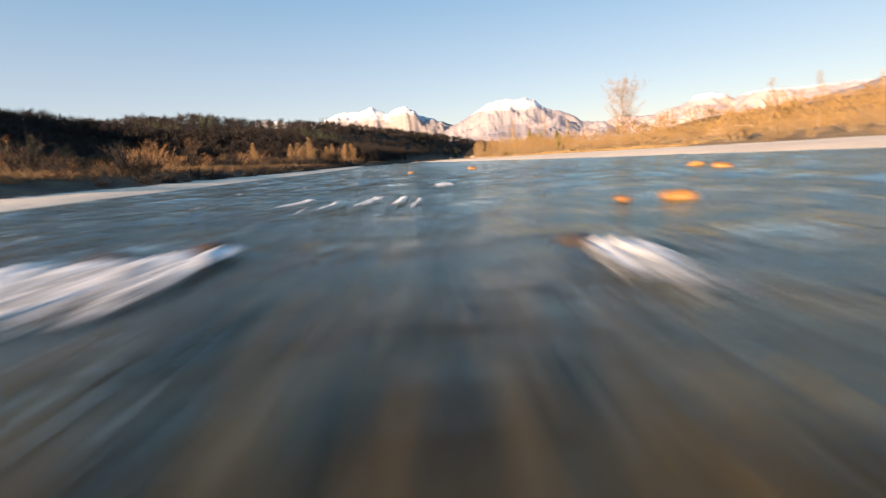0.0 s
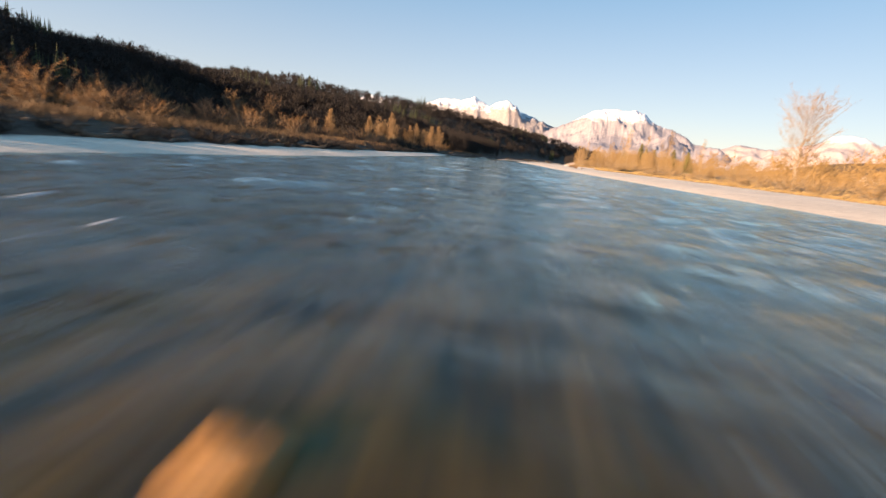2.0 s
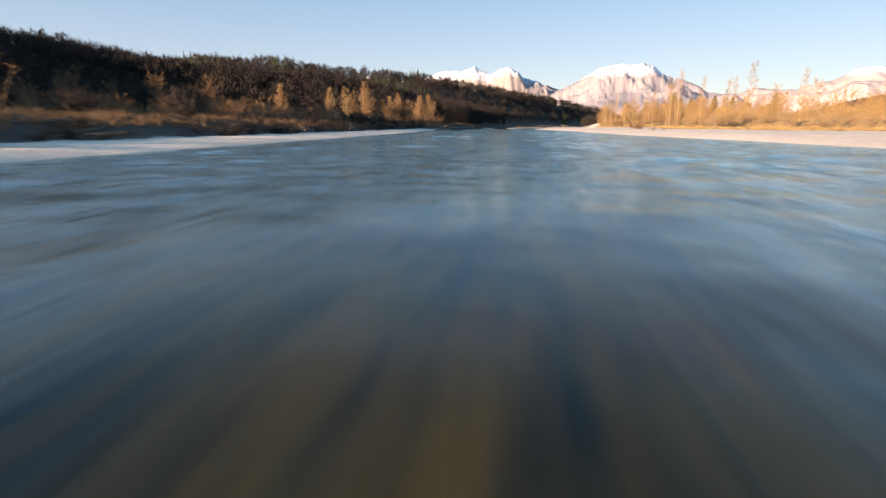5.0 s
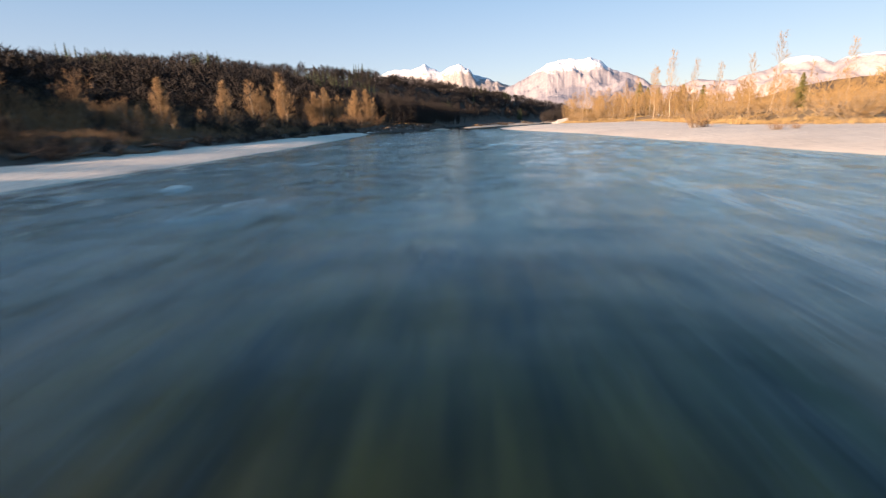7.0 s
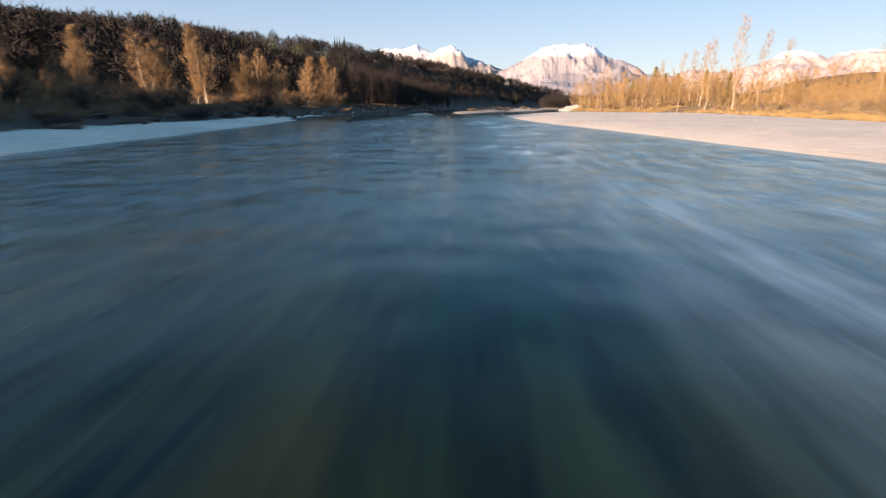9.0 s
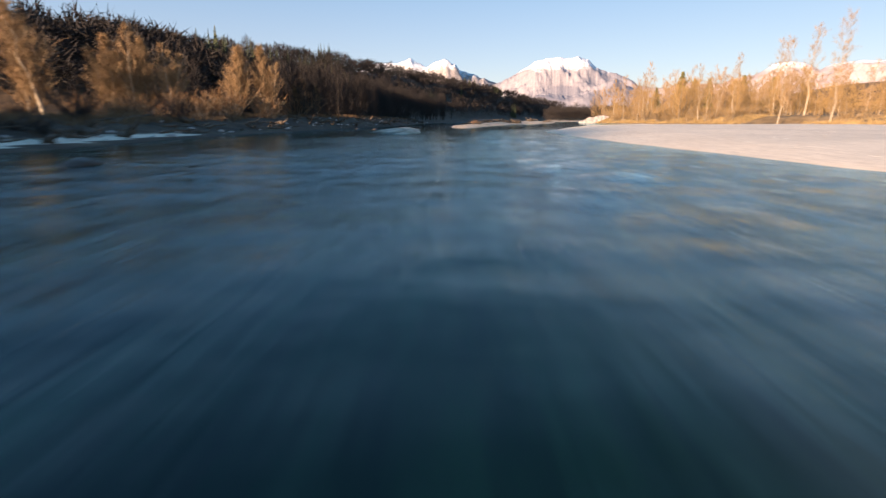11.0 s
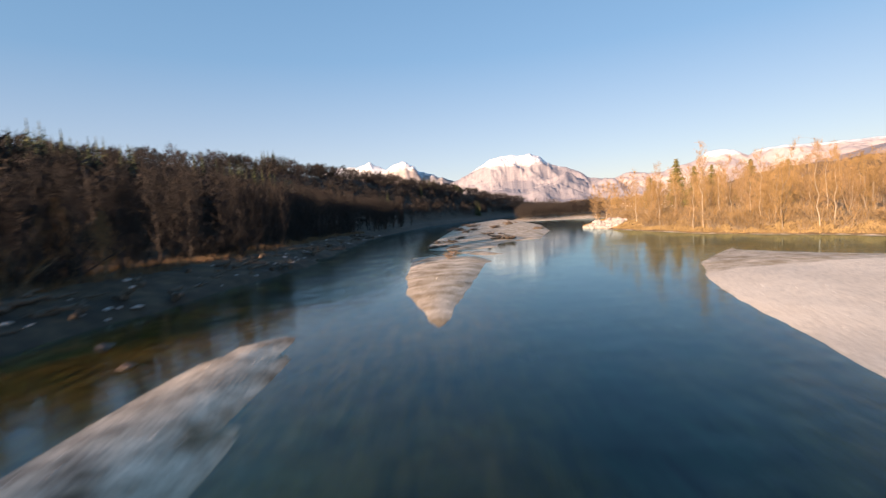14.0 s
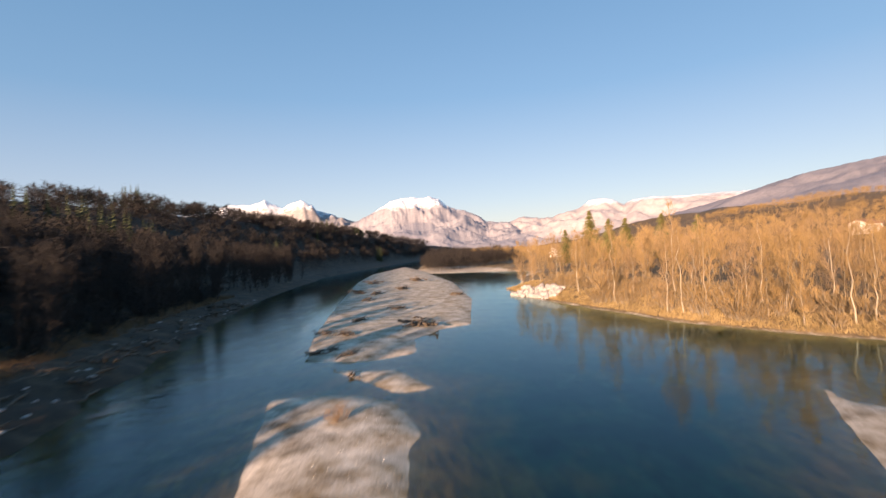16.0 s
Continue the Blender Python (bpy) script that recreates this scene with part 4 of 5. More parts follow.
def bank_grass():
    """Withered grass between the debris and the trees of the left bank."""
    rs = np.random.RandomState(45)
    n = 8000
    y = np.where(rs.uniform(0, 1, n) < 0.5, rs.uniform(225, 420, n), rs.uniform(15, 225, n))
    x = np.interp(y, LEFT_Y, LEFT_X) - np.interp(y, (0, 200, 228, 250, 420), (8, 10, 8, 7.0, 6.5)) - np.abs(rs.normal(0, 5, n))
    z = terrain(x, y)[0]
    k = 11
    i = np.repeat(np.arange(n), k)
    b = np.stack([x[i] + rs.normal(0, 0.18, n * k), y[i] + rs.normal(0, 0.18, n * k), z[i] - 0.03], 1)
    w = np.stack([rs.normal(0, 0.5, n * k), rs.normal(0, 0.5, n * k), np.ones(n * k)], 1)
    v, f = slivers(b, b + w * (rs.uniform(0.25, 0.8, n)[i] * rs.uniform(0.6, 1.1, n * k))[:, None], np.full(n * k, 0.022))
    return tagged(new("withered_grass", mesh_from("withered_grass", v, f, TWIG_RUST, False)), "withered rust-brown grass and bramble along the shaded bank", "grass", kind="stuff")


dry_grass()
bank_grass()


# ---- far woods: one mesh each ----
def far_tree(seed, height, spread, n, r):
    """A leafless tree seen from afar: a trunk and a rounded head of short twigs with gaps."""
    rs = np.random.RandomState(seed)
    trunk = tubes(np.array([[0, 0, -0.5]]), np.array([[0, 0, height * 0.75]]), [height * 0.009], [height * 0.003], 3)
    way = rs.normal(0, 1, (n, 3)) + np.array([0, 0, 0.35])
    way /= np.linalg.norm(way, axis=1, keepdims=True)
    lobe = 1 + 0.22 * np.sin(np.arctan2(way[:, 1], way[:, 0]) * 3 + seed) * (1 - np.abs(way[:, 2]))
    reach = (0.45 + 0.55 * rs.uniform(0, 1, n) ** 0.45) * lobe
    axes = np.array([spread * 0.78, spread * 0.78, height * 0.40])
    heart = np.array([0, 0, height * 0.58])
    tip = heart + way * axes * reach[:, None]
    root = heart + way * axes * (reach - rs.uniform(0.25, 0.42, n))[:, None] - np.array([0, 0, 0.5])
    i = np.repeat(np.arange(n), 2)
    b2 = root[i] + (tip - root)[i] * rs.uniform(0.3, 0.9, len(i))[:, None]
    w2 = rs.normal(0, 0.75, (len(i), 3)) + way[i] * 0.7
    return joined([trunk, slivers(root, tip, np.full(n, r)), slivers(b2, b2 + w2 * spread * 0.2, np.full(len(i), r * 0.8))])


def far_fir(seed, height, width):
    rs = np.random.RandomState(seed)
    n = 44
    u = np.linspace(0.1, 0.97, n)
    az = np.arange(n) * 2.4
    b = np.stack([0 * u, 0 * u, u * height], 1)
    w = np.stack([np.cos(az), np.sin(az), np.full(n, -0.3)], 1) * (width * (1.03 - u) * rs.uniform(0.75, 1.2, n))[:, None]
    return joined([tubes(np.array([[0, 0, -0.5]]), np.array([[0, 0, height]]), [height * 0.02], [0.05], 3), spikes(b, b + w, 0.45 * (1.1 - u) * width * 0.6)])


def wood(name, label, mat, places, templates, seed):
    rs = np.random.RandomState(seed)
    verts, faces, base = [], [], 0
    x, y = places[:, 0], places[:, 1]
    z = terrain(x, y)[0]
    for k in range(len(x)):
        v, f = templates[rs.randint(len(templates))]
        a, s = rs.uniform(0, 6.28), places[k, 2]
        c, d = math.cos(a) * s, math.sin(a) * s
        w = np.stack([v[:, 0] * c - v[:, 1] * d + x[k], v[:, 0] * d + v[:, 1] * c + y[k], v[:, 2] * s + z[k] - 0.3], 1)
        verts.append(w.astype(np.float32))
        faces.append(f + base)
        base += len(v)
    me = mesh_from(name, np.concatenate(verts), np.concatenate(faces), mat, False)
    return tagged(new(name, me), label, "wood", kind="stuff")


def scatter(n, box, seed, keep):
    rs = np.random.RandomState(seed)
    x, y = rs.uniform(box[0], box[1], n), rs.uniform(box[2], box[3], n)
    ok = keep(x, y)
    return np.stack([x[ok], y[ok], rs.uniform(0.7, 1.2, ok.sum())], 1)


def left_of(x, y):
    return np.interp(y, LEFT_Y, LEFT_X) - x


hill_trees = [far_tree(s, 11.5, 5.6, 42, 0.15) for s in (101, 102, 103, 104, 105)]
hill_firs = [far_fir(s, 14, 3.0) for s in (111, 112)]
hill = scatter(15500, (-620, 130, 0, 1250), 7, lambda x, y: (left_of(x, y) > np.interp(y, (0, 60, 200, 250, 275, 290, 300, 330, 1250), (122, 120, 120, 121, 112, 70, 42, 24, 12))) & (left_of(x, y) < 480) & (x > -560 + 0.0 * y))
near_hill = scatter(5200, (-300, -60, 10, 420), 17, lambda x, y: left_of(x, y) > np.interp(y, (0, 60, 200, 250, 275, 290, 300, 330, 1250), (116, 114, 115, 117, 108, 66, 40, 22, 12)))
hill = np.concatenate([hill, near_hill])
firs_at = waves(hill[:, 0], hill[:, 1], 77, 120, 3) > 0.66
wood("hill_wood", "leafless wood on the shaded hillside, shade put into its twig colour", SHADED_TWIG, hill[~firs_at], hill_trees, 1)
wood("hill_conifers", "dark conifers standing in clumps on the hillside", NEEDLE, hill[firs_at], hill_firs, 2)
low_trees = [far_tree(s, 10.0, 4.2, 34, 0.095) for s in (121, 122, 123, 124)]


def inside_bank(x, y):
    return polygon_distance(x, y, BANK)


sunny = scatter(5200, (60, 720, 60, 900), 8, lambda x, y: ((y < 285) & (x > np.interp(y, VEG_Y, VEG_X) + 42)) | ((y > 300) & (inside_bank(x, y) > 45)))
sunny = sunny[waves(sunny[:, 0], sunny[:, 1], 78, 160, 2) > -0.45]
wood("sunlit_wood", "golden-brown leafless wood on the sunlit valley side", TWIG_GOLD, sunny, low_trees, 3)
point = scatter(900, (24, 260, 560, 1150), 9, lambda x, y: (inside_bank(x, y) > 5) & (x < 90 + 0.25 * (y - 560)))
point[:, 2] *= 1.15
spit_wood = scatter(420, (20, 74, 522, 600), 19, lambda x, y: inside_bank(x, y) > 2.5)
spit_wood[:, 2] *= 0.85
point = np.concatenate([point, spit_wood])
wood("far_point_wood", "leafless wood on the far river bend, twigs coloured dark for shade", SHADED_TWIG, point, low_trees, 4)
# ---- stones, driftwood, houses ----
def stone_mesh(name, seed, mat, flat=0.6, level=2):
    bm = bmesh.new()
    bmesh.ops.create_icosphere(bm, subdivisions=level, radius=1.0)
    off = Vector((seed * 3.7, seed * 1.3, seed * 2.1))
    for v in bm.verts:
        d = 1 + 0.42 * (noise.noise(v.co * 0.9 + off)) + 0.16 * noise.noise(v.co * 2.3 + off)
        v.co = Vector((v.co.x * d, v.co.y * d * 0.82, v.co.z * d * flat))
    me = bpy.data.meshes.new(name)
    bm.to_mesh(me)
    bm.free()
    me.polygons.foreach_set("use_smooth", np.full(len(me.polygons), True))
    me.materials.append(mat)
    return me


BED_ROCKS = [stone_mesh("boulder", s, BED_OCHRE, 0.45, 3) for s in (1, 2)]
OCHRE_ROCKS = [stone_mesh("boulder", s, OCHRE, 0.45, 3) for s in (1, 2)]
GREY_ROCKS = [stone_mesh("boulder", s, WET_STONE, 0.5, 3) for s in (3, 4, 5)]


def boulder(x, y, z, size, meshes, label, turn):
    ob = new("boulder", meshes[int(abs(x * 7 + y * 3)) % len(meshes)])
    ob.matrix_basis = Matrix.Translation((x, y, z)) @ Matrix.Rotation(turn, 4, "Z") @ Matrix.Scale(size, 4)
    return tagged(ob, label, "boulder", "boulders in the river")


RAPIDS_X, RAPIDS_Y = -2.3, -5.0  # head of the rapids
for x, y, s in ((3.9, 8.2, 0.24), (3.0, 8.25, 0.14), (9.6, 17.0, 0.34), (10.3, 20.2, 0.30), (2.2, 37.2, 0.40), (-2.45, 37.0, 0.24), (24, 59, 0.6)):
    boulder(x + RAPIDS_X, y + RAPIDS_Y, 0.02, s, OCHRE_ROCKS, "wet ochre boulder breaking the surface of the river", x + y)
for x, y, s in ((-1.05, -0.5, 0.26), (-5.0, 0.4, 0.32), (-5.9, 0.1, 0.28), (-30.7, 220.4, 0.5), (-38, 283.7, 0.45), (-34.3, 279.8, 0.35)):
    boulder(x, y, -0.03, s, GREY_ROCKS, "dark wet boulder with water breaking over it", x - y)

BED_SPOTS = ((1.0, 10.6, -0.16, 0.36), (-1.3, 28.6, -0.15, 0.34), (-3.6, 45.8, -0.14, 0.30), (-2.8, 46.2, -0.17, 0.36), (-0.9, 20.0, -0.17, 0.3), (0.2, 22.2, -0.18, 0.3), (2.4, 12.6, -0.16, 0.3))
for x, y, z, s in BED_SPOTS:
    ob = boulder(x + RAPIDS_X, y + RAPIDS_Y, z, s, BED_ROCKS, "ochre algae-covered stone just under the surface", x * 3 + y)
    ob["group"] = "stones on the river bed"

# stones on the river bed, seen through the water
bed_seed = random.Random(12)
for _ in range(230):
    y = bed_seed.uniform(-3.5, 255)
    x = np.interp(y, (0, 47, 94, 150, 220, 260), (-2.3, -4.7, -10, -15, -19, -20)) + bed_seed.gauss(0, 4.2)
    s = bed_seed.uniform(0.12, 0.42)
    g = ground_at(x, y)
    if g > -0.12:
        continue
    ob = boulder(x, y, min(g + 0.1 * s, -0.5 * s - 0.10), s, BED_ROCKS if bed_seed.random() < 0.4 else GREY_ROCKS, "algae-brown stone on the river bed", bed_seed.uniform(0, 6))
    ob["group"] = "stones on the river bed"


for x, y, z, s in ((-5.1, 53.0, -0.22, 0.34), (-17.7, 278.8, -0.26, 0.45), (-5.2, 0.9, -0.12, 0.3)):
    ob = boulder(x, y, z, s, GREY_ROCKS, "dark stone just under the surface of the river", x * 3 + y)
    ob["group"] = "stones on the river bed"

BANK_STONES = [stone_mesh("boulder", s, PALE_ROCK, 0.38, 2) for s in (6, 7, 8)]
for _ in range(90):
    y = bed_seed.uniform(232, 420)
    x = float(np.interp(y, LEFT_Y, LEFT_X)) - 0.4 - abs(bed_seed.gauss(0, 2.6))
    s = bed_seed.uniform(0.10, 0.42)
    ob = boulder(x, y, ground_at(x, y) + 0.12 * s, s, BANK_STONES, "pale flat stone among the debris of the bank", bed_seed.uniform(0, 6))
    ob["group"] = "stones on the shaded bank"

# cobbles strewn over bars, islands and banks
def cobbles():
    me = stone_mesh("seed_cobble", 9, STONE, 0.6, 1)
    v0 = np.array([v.co[:] for v in me.vertices])
    f0 = np.array([p.vertices[:] for p in me.polygons])
    bpy.data.meshes.remove(me)
    rs = np.random.RandomState(5)
    n = 42000
    y = rs.uniform(30, 345, n)
    x = np.where(rs.uniform(0, 1, n) < 0.30, np.interp(y, LEFT_Y, LEFT_X) - rs.uniform(-0.3, 11, n), np.interp(y, BAR_Y, BAR_X) + rs.uniform(-0.4, 26, n) ** 1.0)
    isl = rs.uniform(0, 1, n) < 0.22
    x, y = np.where(isl, rs.uniform(-32, -10, n), x), np.where(isl, rs.uniform(255, 362, n), y)
    z, soil, shore = terrain(x, y)
    ok = (z > -0.06) & (soil < 0.8) & (shore > -0.5)
    x, y, z = x[ok][:3500], y[ok][:3500], z[ok][:3500]
    s = 0.03 + 0.05 * rs.uniform(0, 1, len(x)) ** 4
    a = rs.uniform(0, 6.28, len(x))
    c, d = np.cos(a) * s, np.sin(a) * s
    verts = np.stack([v0[None, :, 0] * c[:, None] - v0[None, :, 1] * d[:, None] + x[:, None], v0[None, :, 0] * d[:, None] + v0[None, :, 1] * c[:, None] + y[:, None], v0[None, :, 2] * s[:, None] + (z - 0.25 * s)[:, None]], 2)
    faces = f0[None] + (np.arange(len(x)) * len(v0))[:, None, None]
    return tagged(new("cobbles", mesh_from("cobbles", verts.reshape(-1, 3), faces.reshape(-1, 3), STONE)), "loose rounded cobbles strewn over the gravel", "cobbles", kind="stuff")


cobbles()

# heap of pale blocks that guards the bend
heap = tagged(new("rock_heap"), "heap of pale broken rocks guarding the river bend", "rocks")
heap.location = (20.5, 379, 0)
HEAP_ROCKS = [stone_mesh("rock", s, PALE_ROCK, 0.75, 2) for s in (21, 22, 23, 24)]
hr = random.Random(3)
for k in range(110):
    u, v = hr.random(), hr.random() ** 1.3
    x, y = 16.4 + 3.0 * u + 4.5 * v, 388 - 14 * u + 1.5 * v
    ob = part("rock", HEAP_ROCKS[k % 4], heap)
    ob.matrix_basis = Matrix.Translation((x - 20.5, y - 379, 0.1 + 2.1 * v * (1 - 0.35 * abs(u - 0.5)))) @ Euler((hr.uniform(-0.5, 0.5), hr.uniform(-0.5, 0.5), hr.uniform(0, 6))).to_matrix().to_4x4() @ Matrix.Scale(hr.uniform(0.4, 0.85), 4)


def limb(line, radii, k=7):
    """One bent, tapering limb with closed, broken ends."""
    line = np.asarray(line, float)
    way = np.gradient(line, axis=0)
    u, v = frames_for(way)
    ang = np.arange(k) * 2 * math.pi / k
    ring = np.cos(ang)[None, :, None] * u[:, None] + np.sin(ang)[None, :, None] * v[:, None]
    verts = list((line[:, None] + ring * np.reshape(radii, (-1, 1, 1))).reshape(-1, 3)) + [line[0], line[-1]]
    n, faces = len(line), []
    for j in range(n - 1):
        for i in range(k):
            a, b = j * k + i, j * k + (i + 1) % k
            faces += [(a, b, b + k), (a, b + k, a + k)]
    for i in range(k):
        faces += [(n * k, (i + 1) % k, i), (n * k + 1, (n - 1) * k + i, (n - 1) * k + (i + 1) % k)]
    return verts, faces


def trunk_line(seed, length, radius):
    rs = np.random.RandomState(seed)
    s = np.linspace(0, 1, 7)
    line = np.stack([s * length - length / 2, rs.normal(0, 0.05 * length, 7) * (s * (1 - s) * 4), radius * 0.6 + rs.normal(0, 0.02 * length, 7)], 1)
    r = radius * (1 - 0.6 * s) * rs.uniform(0.9, 1.1, 7)
    r[0] *= 1.5
    return line, r


STUBS = []
for seed in (1, 2, 3):
    rs = np.random.RandomState(40 + seed)
    t = np.linspace(0, 1, 4)
    STUBS.append(mesh_from("stub", *limb(np.stack([rs.normal(0, 0.03, 4) * t, rs.normal(0, 0.05, 4) * t, t * 0.75], 1), 0.065 * (1 - 0.75 * t), 5), DRIFT))
LOG_LINES = [trunk_line(s, 4.0, 0.17) for s in (1, 2, 3, 4, 5)]
LOGS = [mesh_from("trunk", *limb(line, r), DRIFT) for line, r in LOG_LINES]
lr = random.Random(21)


def driftwood_log(x, y, kind, turn, size, label):
    """A stranded trunk with a splayed root end and broken branch stubs."""
    root = new("driftwood_log")
    root.matrix_basis = Matrix.Translation((x, y, ground_at(x, y) - 0.02)) @ Matrix.Rotation(turn, 4, "Z") @ Matrix.Rotation(lr.gauss(0, 0.06), 4, "Y") @ Matrix.Scale(size, 4)
    part("trunk", LOGS[kind], root)
    line = LOG_LINES[kind][0]
    for k in range(6):
        at = Vector(line[0]) + Vector((0.06, 0, 0.02)) if k < 4 else Vector(line[2 + 2 * (k - 4)])
        way = Vector((lr.uniform(-0.9, 0.1) if k < 4 else lr.uniform(0.2, 0.9), lr.uniform(-1, 1), lr.uniform(0.1, 0.9))).normalized()
        st = part("root_stub" if k < 4 else "branch_stub", STUBS[k % 3], root)
        st.matrix_basis = Matrix.Translation(at) @ way.to_track_quat("Z", "Y").to_matrix().to_4x4() @ Matrix.Scale(lr.uniform(0.6, 1.2), 4)
    return tagged(root, label, "log", "driftwood logs on the bank")


for k in range(250):
    y = lr.uniform(40, 225) if k % 3 == 0 else lr.uniform(225, 410)
    x = np.interp(y, LEFT_Y, LEFT_X) - np.interp(y, (60, 140, 200, 230, 330), (4.5, 6.5, 7.5, 2.6, 0.6)) - abs(lr.gauss(0, 3.6))
    driftwood_log(x, y, k % 5, 1.5 + lr.gauss(0, 0.6), lr.uniform(0.5, 1.35), "dark weathered driftwood log stranded on the bank")


def branch_mesh(seed):
    rs = np.random.RandomState(seed)
    s = np.linspace(0, 1, 6)
    return mesh_from("branch", *limb(np.stack([s * 2.2 - 1.1, rs.normal(0, 0.14, 6), 0.12 + rs.normal(0, 0.07, 6)], 1), 0.09 * (1 - 0.8 * s), 5), DRIFT)


BRANCHES = [branch_mesh(s) for s in (1, 2, 3, 4)]
for x, y, s in ((-22.1, 340.7, 0.8), (-20.6, 341.9, 0.6), (-18.9, 338.6, 0.7), (-16.8, 362.6, 1.0), (-16.7, 417.1, 2.2), (-10.3, 374.3, 1.1), (5.5, 454.8, 2.2), (-19.3, 350.8, 1.0), (-21.8, 353.5, 0.9), (-11.4, 408.8, 1.4), (-9.6, 354.2, 1.6), (-8.3, 353.0, 1.3), (-9.2, 454.3, 2.0), (-14, 395, 1.2), (-3, 420, 1.6), (-19, 330.5, 0.6), (6, 395, 1.2)):
    root = new("driftwood_pile")
    root.matrix_basis = Matrix.Translation((x, y, ground_at(x, y) - 0.03)) @ Matrix.Rotation(lr.uniform(0, 3), 4, "Z") @ Matrix.Scale(s, 4)
    for k in range(11):
        br = part("branch", BRANCHES[(k + int(abs(x))) % 4], root)
        br.matrix_basis = Matrix.Translation((lr.gauss(0, 0.6), lr.gauss(0, 0.25), 0.035 * k)) @ Matrix.Rotation(lr.gauss(0, 0.5), 4, "Z") @ Matrix.Rotation(lr.gauss(0, 0.12), 4, "Y") @ Matrix.Scale(lr.uniform(0.6, 1.3), 4)
    tagged(root, "tangle of dark driftwood stranded on the gravel island", "driftwood", "driftwood piles on the island")


# white water behind the boulders
def foam(places):
    pieces, bodies = [], []
    for k, (x, y, wide, long, turn) in enumerate(places):
        x, y = x + RAPIDS_X, y + RAPIDS_Y
        n, m = 14, 20
        small = long < 1.7
        if small:
            wide, long = wide * 0.5, long * 1.5
        U, V = np.meshgrid(np.linspace(-1, 1, n), np.linspace(0, 1, m))
        edge = (1 - V) ** 0.35 * np.clip(V * 9, 0, 1)
        lx = U * wide * (0.45 + 0.8 * V) * edge + 0.25 * wide * waves(U * 2 + k, V * 6, 200 + k, 2.2, 3) * V
        ly = -V * long
        body = np.clip(1 - U * U, 0, 1) ** 0.6 * np.clip(V * 8, 0, 1) * (1 - V)
        lz = 0.03 + 0.10 * body * (0.7 + 0.6 * waves(lx * 3, ly * 2, 210 + k, 0.8, 3)) + 0.02 * body
        bodies.append(((0.36 if small else 0.6) * np.clip(1 - U * U, 0, 1) * np.clip(V * 8, 0, 1) * (1 - V) ** 0.6).ravel())
        c, s = math.cos(turn), math.sin(turn)
        pieces.append((np.stack([(lx * c - ly * s + x).ravel(), (lx * s + ly * c + y).ravel(), lz.ravel()], 1), grid_faces(n, m)))
    v, f = joined(pieces)
    me = mesh_from("white_water", v, f, FOAM)
    add_attribute(me, "body", np.concatenate(bodies))
    return tagged(new("white_water", me), "white water breaking behind boulders in the rapids", "foam", kind="stuff")


foam(((1.5, 4.3, 0.50, 1.8, 0.02), (1.3, 4.4, 0.30, 1.7, -0.05), (-2.35, 5.4, 0.55, 2.9, -0.05), (-2.7, 5.25, 0.9, 3.2, -0.15), (-3.3, 5.1, 1.0, 3.3, -0.25), (-3.9, 5.0, 1.1, 3.3, -0.3), (-4.7, 5.0, 1.1, 3.2, -0.35), (-5.5, 5.2, 1.0, 3.0, -0.4), (-6.4, 7.6, 0.25, 0.9, 0.1), (-6.0, 12.0, 0.28, 0.9, 0), (-2.8, 9.9, 0.22, 0.8, 0), (-5.7, 20.2, 0.35, 1.2, 0), (-7.6, 18.4, 0.30, 1.0, 0),
      (-5.0, 33.6, 0.28, 1.0, 0), (-5.3, 31.4, 0.25, 0.9, 0), (-3.4, 30.3, 0.24, 1.0, 0), (-9.5, 42.6, 0.35, 1.1, 0), (-6.9, 41.2, 0.32, 1.2, 0), (2.5, 37.0, 0.16, 0.8, 0.2), (0.0, 16.6, 0.7, 1.75, 0), (-0.9, 11.2, 0.22, 1.8, -0.1), (-1.5, 11.8, 0.34, 2.0, -0.2), (-2.2, 11.1, 0.26, 1.8, -0.3), (-3.2, 12.3, 0.42, 1.9, -0.4), (-0.5, 10.6, 0.14, 1.75, -0.1)))


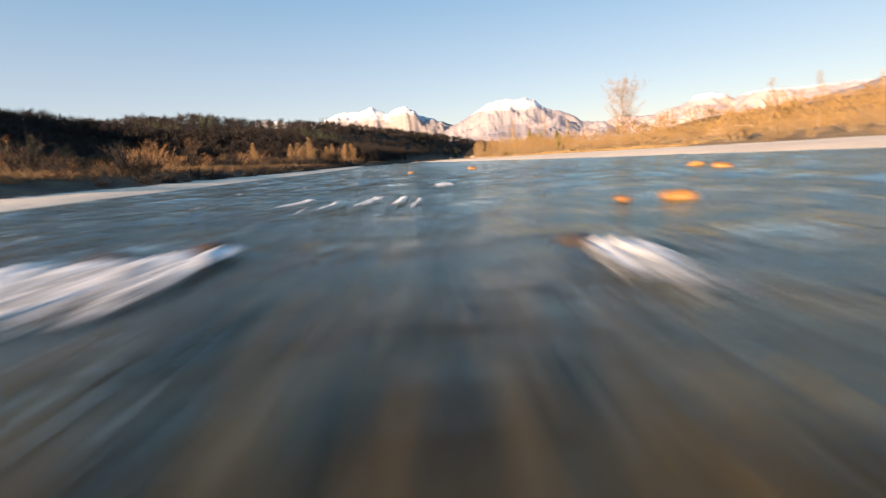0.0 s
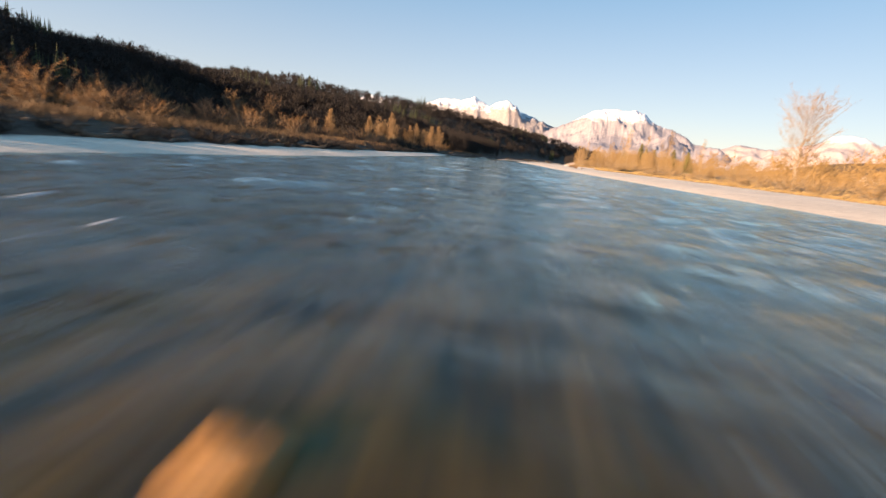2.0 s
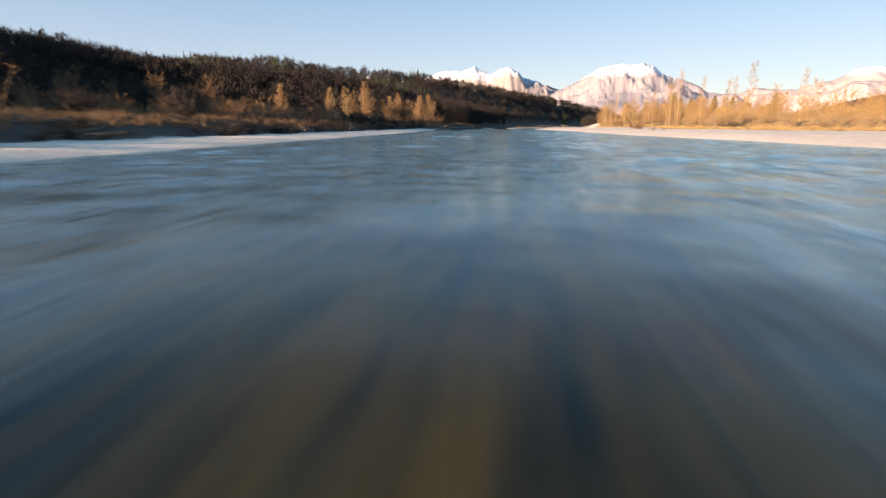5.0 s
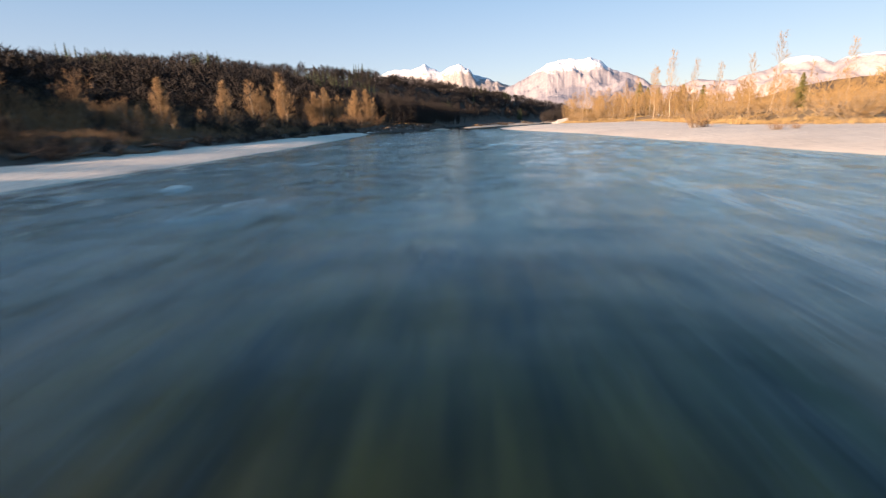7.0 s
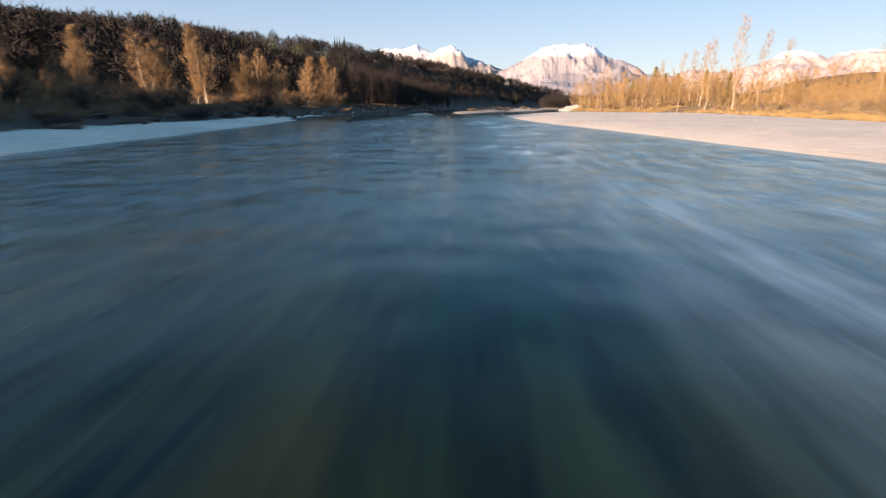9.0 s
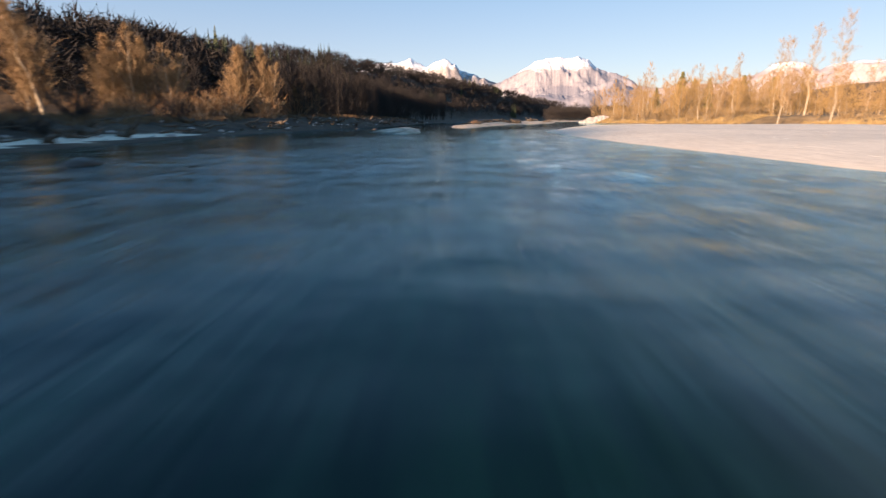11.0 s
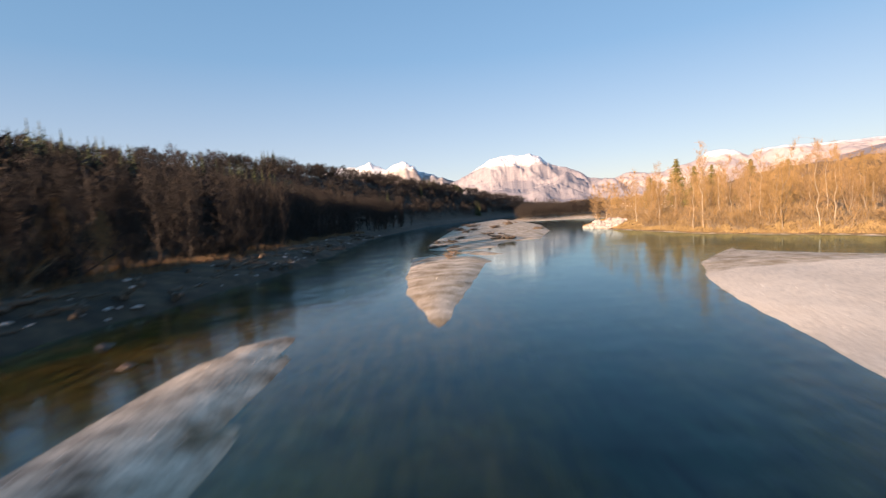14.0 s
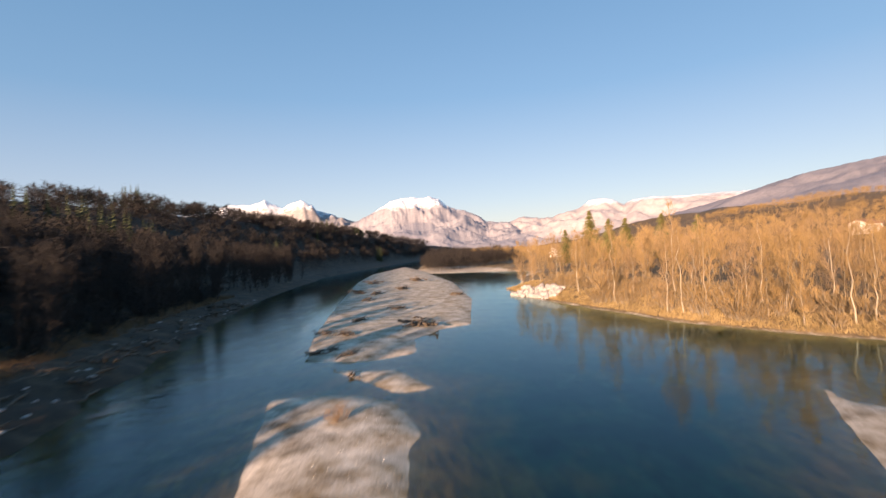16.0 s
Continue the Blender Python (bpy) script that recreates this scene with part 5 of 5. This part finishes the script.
# houses on the valley side
def house(x, y, w, d, h, turn, label):
    root = new("house")
    root.matrix_basis = Matrix.Translation((x, y, ground_at(x, y) - 0.4)) @ Matrix.Rotation(turn, 4, "Z")

    def box(name, cx, cy, cz, sx, sy, sz, mat, parent):
        bm = bmesh.new()
        bmesh.ops.create_cube(bm, size=1.0)
        for v in bm.verts:
            v.co = Vector((cx + v.co.x * sx, cy + v.co.y * sy, cz + v.co.z * sz))
        bmesh.ops.bevel(bm, geom=bm.edges[:], offset=min(sx, sy, sz) * 0.02, segments=1)
        me = bpy.data.meshes.new(name)
        bm.to_mesh(me)
        bm.free()
        me.materials.append(mat)
        return part(name, me, parent)

    wall = box("wall", 0, 0, h / 2, w, d, h, PLASTER, root)
    rise, over = d * 0.26, 0.6
    v = np.array([(sx * (w / 2 + over), sy * (d / 2 + over), h - 0.15 + k) for k in (0, 0.25) for sx in (-1, 1) for sy in (-1, 1)] + [(sx * (w / 2 + over), 0, h + rise + k) for k in (0, 0.25) for sx in (-1, 1)])
    quads = [(0, 2, 9, 8), (1, 8, 9, 3), (4, 10, 11, 6), (5, 7, 11, 10), (0, 4, 6, 2), (1, 3, 7, 5), (0, 8, 10, 4), (8, 1, 5, 10), (2, 6, 11, 9), (9, 11, 7, 3)]
    part("roof", mesh_from("roof", v, quads, ROOF, False), root)
    gable = np.array([(sx * (w / 2 - 0.02), sy * d / 2, h - 0.05) for sx in (-1, 1) for sy in (-1, 1)] + [(sx * (w / 2 - 0.02), 0, h + rise) for sx in (-1, 1)])
    part("gable", mesh_from("gable", gable, [(0, 1, 4), (2, 5, 3)], PLASTER, False), root)
    for side in (-1, 1):
        for fl in range(max(1, int(h // 2.8))):
            for k in range(int(w // 3.2)):
                box("window", -w / 2 + 1.8 + k * 3.2, side * (d / 2 + 0.01), 1.7 + fl * 2.8, 1.0, 0.06, 1.3, DARK_GLASS, root)
    return tagged(root, label, "house", "houses on the valley side")


for x, y, w, d, h, turn in ((288, 520, 20, 10, 6.2, 0.3), (309, 512, 13, 9, 5.8, -0.2), (140, 620, 16, 10, 6, 0.2), (250, 1000, 18, 10, 7, 0.1), (290, 1060, 14, 10, 6, -0.3), (215, 960, 12, 9, 6, 0.4)):
    house(x, y, w, d, h, turn, "pale plastered house with a tiled roof among bare trees")
